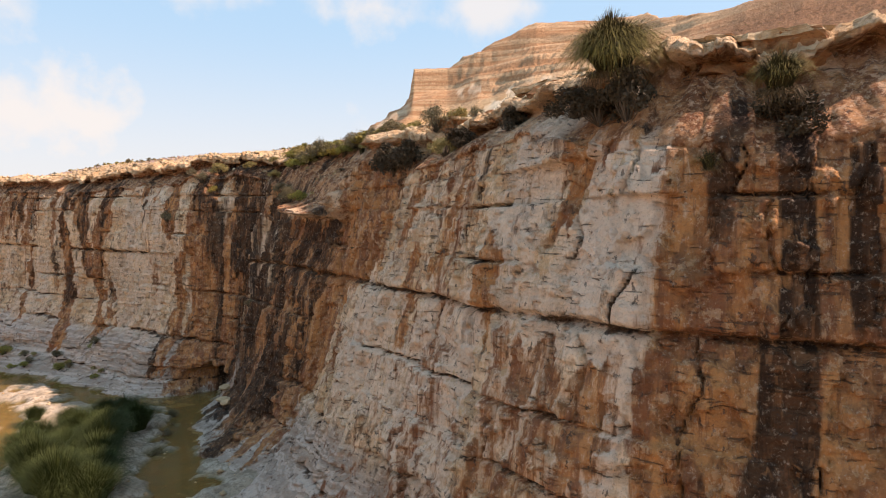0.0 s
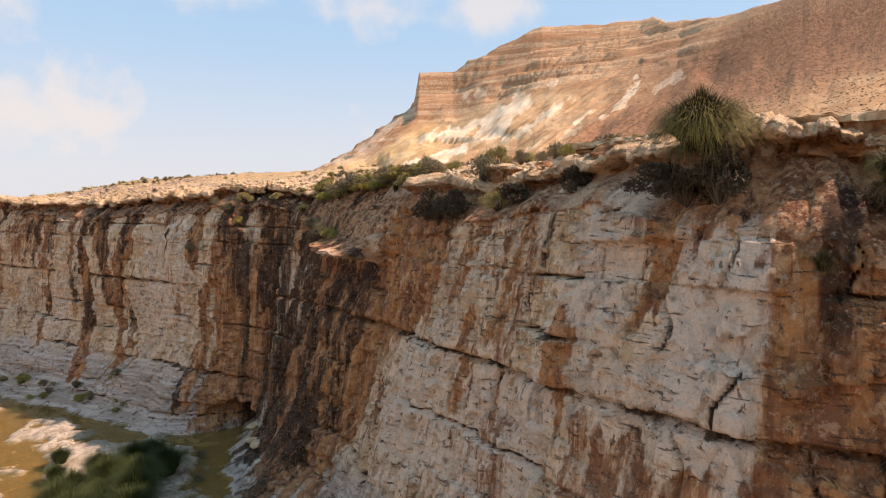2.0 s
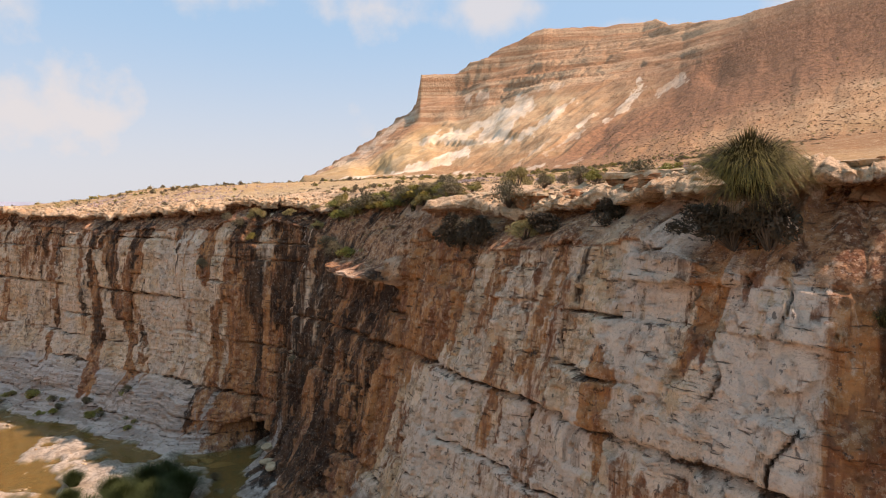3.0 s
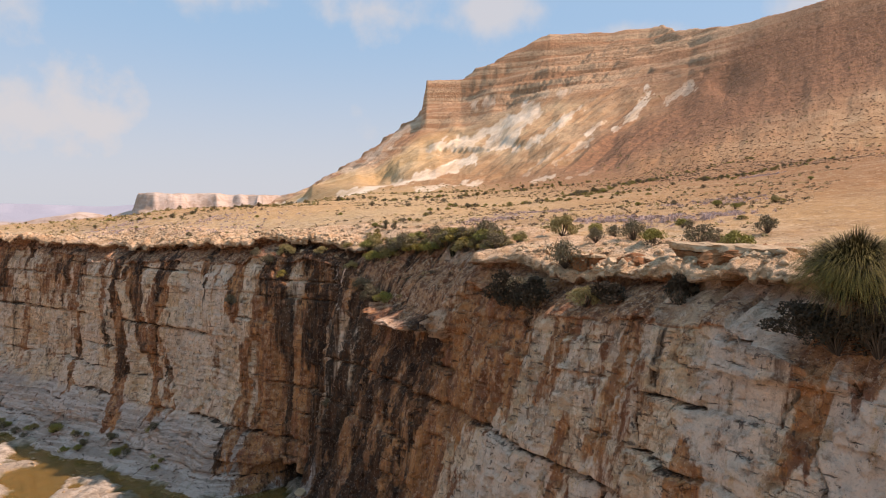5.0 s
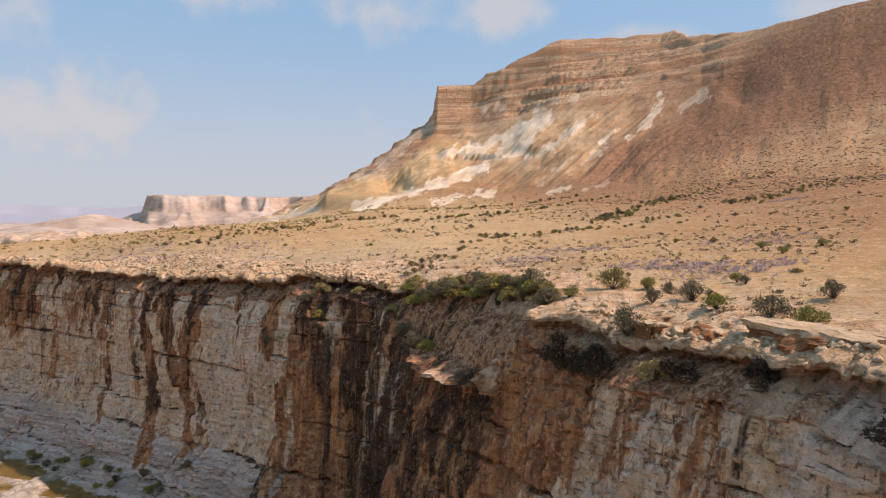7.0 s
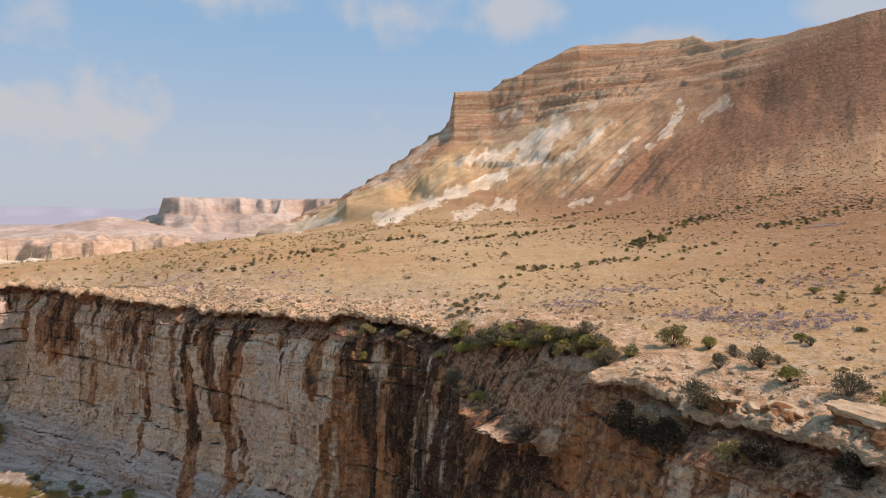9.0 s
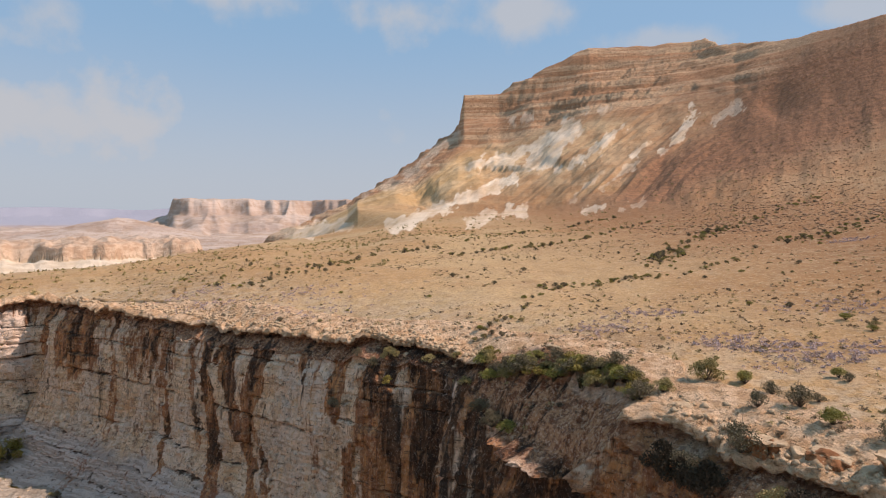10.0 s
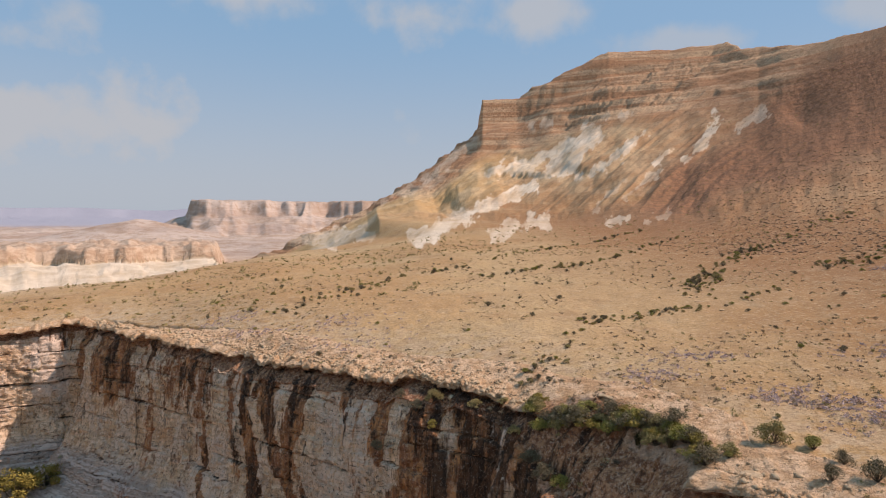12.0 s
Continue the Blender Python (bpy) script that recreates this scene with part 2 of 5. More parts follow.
def ground_material():
    m = Mat("desert_ground", 0.95, 0.12)
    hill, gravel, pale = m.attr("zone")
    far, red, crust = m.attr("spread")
    high, range_haze, tint = m.attr("height")
    big = m.noise(0.045, 5, 0.6)
    mid = m.noise(0.5, 6, 0.65)
    fine = m.noise(5.0, 6, 0.7)
    c = m.mix(m.ramp(big, 0.35, 0.65), (0.43, 0.25, 0.108), (0.50, 0.315, 0.145))
    c = m.mix(m.math("MULTIPLY", tint, 0.75), c, (0.53, 0.375, 0.195))
    c = m.mix(m.math("MULTIPLY", red, 0.9), c, (0.27, 0.125, 0.052))
    c = m.mix(m.ramp(mid, 0.50, 0.68, 0.0, 0.4), c, (0.52, 0.385, 0.235))
    c = m.mix(m.math("MULTIPLY", crust, m.ramp(m.noise(0.9, 5, 0.6), 0.40, 0.58)), c, (0.53, 0.40, 0.26))
    c = m.mix(m.ramp(m.noise(0.16, 5, 0.7), 0.50, 0.66, 0.0, 0.55), c, (0.34, 0.20, 0.10))
    c = m.mix(m.ramp(m.noise(1.7, 6, 0.75), 0.52, 0.64, 0.0, 0.5), c, (0.31, 0.20, 0.115))
    c = m.mix(m.ramp(m.noise(2.3, 5, 0.75, shift=(3, 9, 2)), 0.56, 0.59, 0.0, 0.5), c, (0.62, 0.46, 0.28))
    c = m.mix(m.ramp(fine, 0.52, 0.60, 0.0, 0.65), c, (0.24, 0.15, 0.08))
    bands = m.noise(1.0, 6, 0.65, (0.012, 0.012, 0.30))
    hc = m.mix(m.ramp(bands, 0.42, 0.58), (0.41, 0.215, 0.112), (0.59, 0.395, 0.235))
    hc = m.mix(m.ramp(m.noise(0.20, 6, 0.75), 0.46, 0.62, 0.0, 0.45), hc, (0.36, 0.21, 0.115))
    hc = m.mix(m.ramp(m.noise(0.7, 5, 0.7), 0.50, 0.66, 0.0, 0.6), hc, (0.20, 0.12, 0.07))
    low = m.mix(m.ramp(m.noise(0.08, 6, 0.65), 0.38, 0.62), (0.43, 0.25, 0.125), (0.58, 0.395, 0.22))
    low = m.mix(m.math("MULTIPLY", tint, 0.75), low, m.mix(m.ramp(m.noise(0.05, 6, 0.65), 0.42, 0.58), (0.50, 0.32, 0.14), (0.64, 0.455, 0.25)))
    low = m.mix(m.ramp(m.noise(0.9, 5, 0.7), 0.52, 0.66, 0.0, 0.5), low, (0.25, 0.15, 0.085))
    hc = m.mix(high, low, hc)
    c = m.mix(hill, c, hc)
    gc = m.mix(m.ramp(m.noise(0.55, 5, 0.75), 0.43, 0.58), (0.30, 0.152, 0.08), (0.195, 0.102, 0.058))
    c = m.mix(gravel, c, gc)
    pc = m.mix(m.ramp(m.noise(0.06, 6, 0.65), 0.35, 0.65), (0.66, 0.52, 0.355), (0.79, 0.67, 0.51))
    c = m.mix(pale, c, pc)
    # far land: pale rock, with the distance's haze put into its base colour
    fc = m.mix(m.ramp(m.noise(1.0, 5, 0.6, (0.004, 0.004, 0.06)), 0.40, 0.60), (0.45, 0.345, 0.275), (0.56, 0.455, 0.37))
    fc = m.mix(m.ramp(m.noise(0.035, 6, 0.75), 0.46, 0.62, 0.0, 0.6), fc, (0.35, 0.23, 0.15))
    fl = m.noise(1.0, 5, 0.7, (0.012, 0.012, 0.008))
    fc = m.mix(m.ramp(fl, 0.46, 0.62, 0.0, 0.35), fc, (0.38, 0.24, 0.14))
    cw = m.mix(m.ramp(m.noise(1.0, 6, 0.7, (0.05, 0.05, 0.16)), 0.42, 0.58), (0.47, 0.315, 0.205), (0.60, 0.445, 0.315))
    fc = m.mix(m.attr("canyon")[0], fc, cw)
    fc = m.mix(range_haze, fc, (0.35, 0.36, 0.41))
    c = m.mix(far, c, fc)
    h = m.math("ADD", m.math("MULTIPLY", fine, 0.5), m.math("ADD", mid, m.math("MULTIPLY", m.noise(0.6, 5, 0.75), m.math("MULTIPLY", high, 4.0))))
    h = m.math("ADD", h, m.math("MULTIPLY", m.noise(0.03, 7, 0.7), m.math("MULTIPLY", far, 25.0)))
    return m.done(c, h, 0.7, 0.3)


def floor_material():
    m = Mat("canyon_floor_rock", 0.85, 0.25)
    wet = m.attr("zone")[0]
    c = m.mix(m.ramp(m.noise(0.5, 6, 0.6), 0.35, 0.65), (0.34, 0.275, 0.20), (0.54, 0.46, 0.365))
    c = m.mix(m.ramp(m.noise(2.6, 6, 0.7), 0.46, 0.60, 0.0, 0.8), c, (0.22, 0.17, 0.12))
    c = m.mix(m.ramp(m.noise(9.0, 5, 0.7), 0.52, 0.60, 0.0, 0.6), c, (0.16, 0.125, 0.09))
    alga = m.mix(m.ramp(m.noise(1.3, 5, 0.6), 0.40, 0.60), (0.20, 0.115, 0.025), (0.09, 0.075, 0.025))
    c = m.mix(m.math("MULTIPLY", wet, 0.9), c, alga)
    return m.done(c, m.noise(3.0, 6, 0.65), 0.6, 0.15)


def water_material():
    m = Mat("stream_water", 0.06, 0.5)
    m.b.inputs["Transmission Weight"].default_value = 0.75
    m.b.inputs["IOR"].default_value = 1.33
    return m.done((0.55, 0.36, 0.12), m.noise(2.5, 3, 0.5), 0.15, 0.05)


MAT_CLIFF, MAT_GROUND, MAT_FLOOR, MAT_WATER = cliff_material(), ground_material(), floor_material(), water_material()

# ---- the plan ----
# the cliff's face at 11 m up: x, y, rim height, how far the foot flares out (1: as the near wall)
PLAN = [
    (40.0, -9.0, 18.0, 1.0), (26.0, 3.0, 18.0, 1.0), (15.0, 10.5, 17.8, 1.0), (9.2, 12.6, 17.0, 1.0), (6.0, 13.9, 16.75, 1.0), (3.6, 16.0, 16.75, 1.0),
    (0.4, 21.7, 16.5, 1.0), (-3.2, 28.2, 16.2, 0.95), (-4.9, 31.1, 16.0, 0.92), (-7.0, 33.1, 15.9, 0.87), (-9.2, 35.6, 15.9, 0.78), (-11.2, 38.8, 15.9, 0.62),
    (-12.4, 41.0, 16.0, 0.5), (-14.4, 42.4, 16.0, 0.5), (-20.1, 46.0, 15.9, 0.75), (-31.6, 53.0, 15.5, 0.9), (-42.0, 59.8, 15.4, 1.0), (-52.0, 65.0, 15.5, 1.0),
    (-57.0, 68.5, 15.4, 0.8), (-60.0, 67.0, 15.3, 0.9), (-70.0, 62.0, 15.0, 1.0), (-92.0, 50.0, 15.0, 1.0), (-120.0, 30.0, 15.0, 1.0),
]


def catmull(points, per):
    """A smooth line through the points, per steps from one to the next."""
    p = np.array([points[0], *points, points[-1]], float)
    t = np.linspace(0, 1, per, endpoint=False)[:, None]
    out = []
    for a, b, c, d in zip(p, p[1:], p[2:], p[3:]):
        out.append(0.5 * (2 * b + (c - a) * t + (2 * a - 5 * b + 4 * c - d) * t**2 + (3 * b - a - 3 * c + d) * t**3))
    return np.concatenate([*out, p[-1:]])


def rim_line():
    """Samples of the plan: chainage, x, y, rim, flare and the canyon-side normal; closest together where the camera passes."""
    c = catmull(PLAN, 60)
    ds = np.hypot(np.diff(c[:, 0]), np.diff(c[:, 1]))
    s = np.concatenate([[0], np.cumsum(ds)])
    # chainage runs on evenly round the alcove's corner
    a, b = (s[np.argmin(np.hypot(c[:, 0] - px, c[:, 1] - py))] for px, py in ((-3.2, 28.2), (-14.4, 42.4)))
    s = np.interp(s, [0, a, b, s[-1]], [0, 58.8, 77.6, 77.6 + s[-1] - b])
    seen = (c[:, 0] < 14) & (c[:, 0] > -66)
    dens = np.where(seen, 0.045 + 0.0014 * np.hypot(c[:, 0], c[:, 1]), 0.8)
    k = np.concatenate([[0], np.cumsum(ds / (0.5 * (dens[1:] + dens[:-1])))])
    u = np.interp(np.arange(int(k[-1])), k, s)
    x, y, rim, flare = (np.interp(u, s, c[:, j]) for j in range(4))
    tx, ty = np.gradient(x, u), np.gradient(y, u)
    even = np.arange(0, u[-1], 0.2)
    w = np.exp(-0.5 * (np.linspace(-3, 3, 31)) ** 2)
    tx, ty = (np.interp(u, even, np.convolve(np.pad(np.interp(even, u, v), 15, "edge"), w / w.sum(), "valid")) for v in (tx, ty))
    ln = np.hypot(tx, ty)
    return u, x, y, rim, flare, -ty / ln, tx / ln


RIM = rim_line()


def rim_distance(x, y):
    """How far (x, y) lies behind the cliff's face, on the plateau's side; negative over the canyon."""
    s, rx, ry, _, _, nx, ny = (v[::9] for v in RIM)
    x, y = np.asarray(x, float), np.asarray(y, float)
    out = np.full(x.shape, 1e9)
    sign = np.ones(x.shape)
    for k in range(len(s)):
        d = (x - rx[k]) ** 2 + (y - ry[k]) ** 2
        near = d < out
        out[near] = d[near]
        sign[near] = -np.sign((x - rx[k]) * nx[k] + (y - ry[k]) * ny[k])[near]
    return np.sqrt(out) * sign


CENTRE = (-10.0, 3.0)
# the hill: azimuth in degrees, crest distance, crest height, foot distance
HILL = [
    (-26.5, 300, -12, 240), (-22.5, 300, 4, 236), (-18.6, 303, 14, 232), (-11.6, 330, 30, 185), (-6.4, 350, 51, 158), (-1.6, 371, 76, 142), (-1.1, 372, 94, 142), (2.0, 374, 97, 140),
    (4.9, 374, 106, 136), (9.9, 376, 121, 126), (14.0, 380, 122, 108), (18.3, 380, 123, 90), (21.7, 350, 111, 82), (26.3, 318, 103, 77), (31.2, 302, 103, 74),
    (45.0, 285, 106, 70), (60.0, 285, 95, 90), (90.0, 300, 70, 110), (140.0, 330, 30, 200),
]
BROW = [(-180.0, 200), (-60.0, 84), (-39.5, 86), (-34.8, 92), (-21.5, 132), (-15.6, 155), (-11.0, 185), (-7.0, 420), (0.0, 700), (180.0, 700)]


# ledges on the hill's face, seen from the centre: azimuth, elevation, half sizes in degrees, metres proud, sharp left end
LEDGES = [
    (-4.9, 1.7, 1.3, 1.3, -5.0, False), (2.2, 4.1, 3.0, 0.7, 1.8, True), (7.4, 5.2, 2.0, 2.4, 2.0, False), (1.4, 6.0, 1.1, 1.2, 1.5, False),
    (5.0, 9.2, 1.6, 0.8, 1.6, False), (9.0, 9.8, 2.0, 0.7, 1.5, False), (12.5, 10.3, 2.4, 0.8, 1.5, False), (18.5, 10.7, 2.0, 0.9, 1.5, False), (24.6, 9.3, 1.6, 1.3, -2.5, False),
]
# pale chalk on the hill: from (azimuth, elevation) to (azimuth, elevation), half widths at both ends, strength
CHALK = [
    (-0.4, 4.2, 3.0, 4.9, 0.35, 0.6, 0.9), (3.0, 4.9, 6.6, 6.6, 0.6, 0.5, 0.9), (6.2, 4.9, 8.6, 7.6, 0.75, 0.85, 0.85), (4.0, 4.1, 6.6, 4.6, 0.35, 0.5, 0.9), (7.2, 4.0, 9.6, 4.9, 0.3, 0.4, 0.8),
    (9.6, 4.8, 12.9, 7.6, 0.45, 0.2, 1.0), (14.0, 5.0, 15.4, 6.9, 0.35, 0.15, 0.9), (16.3, 5.2, 18.8, 8.8, 0.22, 0.45, 0.8), (20.4, 7.6, 22.0, 9.0, 0.25, 0.3, 0.45), (3.6, 3.1, -7.6, -1.5, 0.35, 0.75, 0.95),
    (4.2, 0.4, -0.6, -0.9, 0.55, 0.5, 0.75), (9.6, 0.1, 11.4, 0.6, 0.3, 0.2, 0.6), (12.9, 0.2, 15.5, 1.3, 0.2, 0.15, 0.35), (-6.2, 3.4, -1.6, 7.2, 0.5, 0.35, 0.5), (-10.0, 1.6, -5.0, 3.6, 0.25, 0.5, 0.35),
    (3.2, 8.6, 5.0, 8.4, 0.3, 0.25, 0.5), (9.0, 9.0, 12.0, 9.2, 0.15, 0.15, 0.5), (11.2, 2.2, 14.2, 4.6, 0.15, 0.12, 0.5), (8.6, 1.4, 11.2, 3.6, 0.15, 0.12, 0.35), (-20.0, -2.2, -11.6, -1.2, 0.45, 0.5, 0.7),
]


def chalk_marks(az, el):
    total = np.zeros(az.shape)
    ragged = 0.75 * fbm((az - el) * 1.3, (az + el) * 0.8, 93, 5, 0.6)
    patchy = 0.8 + 0.7 * fbm((az - 1.2 * el) * 1.6, (az + el) * 0.5, 94, 3)
    for a0, e0, a1, e1, w0, w1, amount in CHALK:
        da, de = a1 - a0, e1 - e0
        t = np.clip(((az - a0) * da + (el - e0) * de) / (da * da + de * de), 0, 1)
        d = np.hypot(az - a0 - da * t, el - e0 - de * t) - ragged
        total = np.maximum(total, amount * (1 - smooth(0.85, 1.1, d / (w0 + (w1 - w0) * t))))
    return total * np.clip(patchy, 0.4, 1.0)


def gauss(v, w):
    return np.exp(-((v / w) ** 2))


def column(table, az, k):
    t = np.array(table, float)
    return np.interp(az, t[:, 0], t[:, k])


def plateau(x, y):
    """The height of the land behind the rim, with what the colours need."""
    dx, dy = x - CENTRE[0], y - CENTRE[1]
    r, az = np.hypot(dx, dy), np.degrees(np.arctan2(dx, dy))
    base = 15.5 + 0.052 * np.clip(y, -60, 260) + 0.04 * np.clip(x, -80, 60) + 0.0016 * np.clip(x, 0, 45) ** 2
    base = base + 0.40 * fbm(x * 0.09, y * 0.09, 3, 4) + 0.13 * fbm(x * 0.8, y * 0.8, 9, 3)
    base = base + 1.1 * fbm(x * 0.02 + 3, y * 0.02, 13, 3) * smooth(60, 110, r)
    left = smooth(-4, -16, az)
    base = base - left * 0.052 * np.clip(y - 78, 0, 182) - 1.5 * smooth(-20, -32, az) * smooth(48, 84, r)
    # the land falls away beyond the brow into a wide valley
    brow = column(BROW, az, 1) + 10 * fbm(az * 0.12, 0.2, 17, 3)
    past = np.clip(r - brow, 0, None)
    base = base - 0.0012 * np.clip(past, 0, 90) ** 2 * (1 / (1 + past / 90)) - 38 * smooth(30, 330, past)
    ridge = 0.5 - np.abs(fbm(x * 0.011 + 5, y * 0.011, 21, 3))
    base = base + smooth(30, 160, past) * (1 - smooth(900, 1500, r)) * (9 * (ridge - 0.3) + 1.5 * fbm(x * 0.05, y * 0.05, 25, 3))
    # the stepped hill
    rc, zc, rf = column(HILL, az, 1), column(HILL, az, 2), column(HILL, az, 3)
    zs = np.minimum(zc, np.interp(az, [-1.6, 2.0, 4.9, 9.9, 14.0, 18.3, 21.7], [76, 82, 93, 111, 117, 120, 108]) + 200 * (az < -1.6))
    u = (r - rf) / (rc - rf)
    foot = np.minimum(15.5 + 0.052 * 0.92 * rf + 1.5, zs - 8)
    scree = smooth(19, 27, az)
    plain = smooth(4, 12, az)
    hf = np.interp(u, [0, 0.2, 0.37, 0.55, 0.70, 0.85, 0.95, 1.0], [0, 0.03, 0.10, 0.29, 0.49, 0.74, 0.91, 1.0]) * (1 - plain) + plain * np.clip(u, 0, 1) ** 1.75
    q = az - 22 * hf  # down-slope lines run down to the left
    inside = smooth(0.03, 0.25, u) * (1 - smooth(0.86, 1.0, u)) * np.clip(hf * 3, 0, 1)
    gully = np.abs(fbm(q * 0.30, hf * 1.2, 31, 3)) + 0.35 * smooth(9, 15, az)
    hf = hf - inside * (1 - scree) * (0.022 * (0.30 - gully) - 0.005) - inside * (0.022 - 0.020 * scree) * np.abs(fbm(q * 1.3, hf * 3, 33, 3))
    hf = hf + inside * (1 - scree) * 0.012 * smooth(0.0, 0.3, fbm(az * 0.13, hf * 2.5, 35, 3))
    hill = foot + (zs - foot) * hf + (zc - zs) * (0.35 * smooth(0.80, 0.84, u) + 0.65 * smooth(0.93, 0.965, u))
    # jutting ledges and buttresses on the face
    el = np.degrees(np.arctan2(hill - 25.0, r))
    wa_, we_ = 0.6 * fbm(az * 0.6, el * 0.6, 36, 3), 0.6 * fbm(az * 0.6, el * 0.6, 37, 3)
    for a0, e0, wa, we, high, sharp in LEDGES:
        du, dv = (az - a0 + wa_) / wa, (el - e0 + we_) / we
        side = smooth(-1.1, -0.75, du) * (1 - smooth(0.3, 1.2, du)) if sharp else gauss(du, 0.9)
        hill = hill + high * side * (smooth(-0.45, -0.15, dv) * (1 - smooth(0.1, 1.6, dv)) if high > 0 else gauss(dv, 0.8))
    # sharp little spurs down the lower slopes
    spur = smooth(1.0, 5.0, az) * (1 - smooth(15, 20, az)) * smooth(0.05, 0.12, hf) * (1 - smooth(0.42, 0.55, hf))
    hill = hill - 3.6 * spur * np.abs(fbm(q * 0.42, hf * 1.1, 40, 4, 0.55))
    # level beds of harder rock
    bedded = smooth(0.50, 0.64, hf + 0.15 * fbm(az * 0.15, 0.8, 38, 3)) * (1 - 0.85 * scree) * smooth(-0.25, 0.15, fbm(az * 0.10, hf * 3, 39, 3))
    zz = hill + 2.0 * fbm(az * 0.06, 0.4, 45, 2)
    fr = zz / 8.5 - np.floor(zz / 8.5)
    hill = hill + 0.62 * bedded * 8.5 * (smooth(0.35, 0.95, fr) - fr)
    fr = zz / 2.9 - np.floor(zz / 2.9)
    hill = hill + 0.8 * bedded * 2.9 * (smooth(0.4, 0.95, fr) - fr)
    hill = hill + smooth(0.05, 0.3, u) * (0.8 * fbm(az * 0.8, r * 0.03, 41, 4) + 0.5 * fbm(x * 0.12, y * 0.12, 43, 4) * (1 - 0.5 * scree))
    hill = hill - 0.06 * np.clip(r - rc, 0, 1e9) ** 1.05
    rise = smooth(-0.05, 0.10, u) * smooth(-28, -23, az) * (1 - smooth(120, 140, az))
    z = np.where((u > -0.05) & (az > -28), np.maximum(base, base + (hill - base) * rise), base)
    on_hill = smooth(0.0, 0.30, hf + 0.05 * fbm(az * 0.4, r * 0.03, 47, 3)) * smooth(-26, -21, az) * (hill > base)
    return z, on_hill, u, az, r, past, hf, q


def rim_dip(x, back):
    """How much lower the land lies near the rim."""
    return np.interp(x, [-16, 0], [1.25, 0.55]) * (1 - smooth(1.0, 16.0, back))


def far_land(x, y, z, az, r):
    """Canyon wall, mesa and ranges beyond the valley."""
    edge = 520 + 110 * fbm(az * 0.10, 0.3, 51, 3) + 14 * fbm(az * 0.37, 0.6, 53, 3) + 4 * fbm(az * 0.9, r * 0.01, 59, 4) + 9 * fbm(x * 0.03, y * 0.03, 54, 4)
    wall = 0.50 * smooth(-260, 5, r - edge) + 0.50 * smooth(0, 9, r - edge)
    wall = wall * (1 - smooth(680, 900, r)) * smooth(-75, -62, az) * (1 - smooth(-24.6, -23.6, az + 0.6 * fbm(r * 0.02, 0.2, 55, 2)))
    z = z + wall * (22 + 4 * fbm(az * 0.3, r * 0.01, 57, 3) + 4 * fbm(az * 1.1, r * 0.02, 58, 4))
    e2 = 1600 + 300 * fbm(az * 0.13, 1.7, 61, 2) + 50 * fbm(az * 0.33, 0.4, 63, 2) + 110 * np.abs(fbm(az * 0.34, r * 0.0015, 65, 4)) + 60 * fbm(x * 0.006, y * 0.006, 64, 4)
    mesa = 0.5 * smooth(-220, 40, r - e2) + 0.5 * smooth(30, 90, r - e2)
    mesa = mesa * (1 - smooth(2300, 2600, r)) * (0.45 * smooth(-29.5, -26.4, az) + 0.55 * smooth(-26.7, -26.1, az)) * (1 - smooth(8, 14, az))
    z = z + 78 * mesa
    z = z + smooth(430, 520, r) * (1 - smooth(2200, 2600, r)) * (2.5 + 4 * smooth(1200, 1500, r)) * fbm(x * 0.02, y * 0.02, 67, 4)
    cone = np.clip(1 - np.hypot(x + 700, y - 1180) / 170, 0, 1)
    z = z + 34 * cone
    e3 = 3300 + 500 * fbm(az * 0.12, 4.7, 71, 4)
    z = z + smooth(0, 400, r - e3) * (46 + 16 * fbm(az * 0.2, 2.2, 77, 3)) + smooth(0, 500, r - 2500) * 16
    return z, (r < edge + 1.5) | (wall < 0.05)


OTHER = [(-170.0, 75.0), (-110.0, 45.0), (-78.0, 28.0), (-52.0, 8.0), (-34.0, -18.0), (-16.0, -46.0), (10.0, -75.0), (60.0, -100.0)]


def other_side(x, y):
    """The far bank of the canyon, added unseen behind the camera to bounce sunlight: a plain cliff and the land on top.
    """
    c = catmull(OTHER, 12)[:, :2]
    t = np.gradient(c, axis=0)
    best, sign = np.full(x.shape, 1e9), np.zeros(x.shape)
    for (px, py), (tx, ty) in zip(c, t):
        d = (x - px) ** 2 + (y - py) ** 2
        near = d < best
        best[near] = d[near]
        sign[near] = np.sign(tx * (y - py) - ty * (x - px))[near]
    d = -np.sqrt(best) * sign + 2.0 * fbm(x * 0.1, y * 0.1, 99, 3)
    return -1.5 + 17.5 * smooth(0, 5, d)


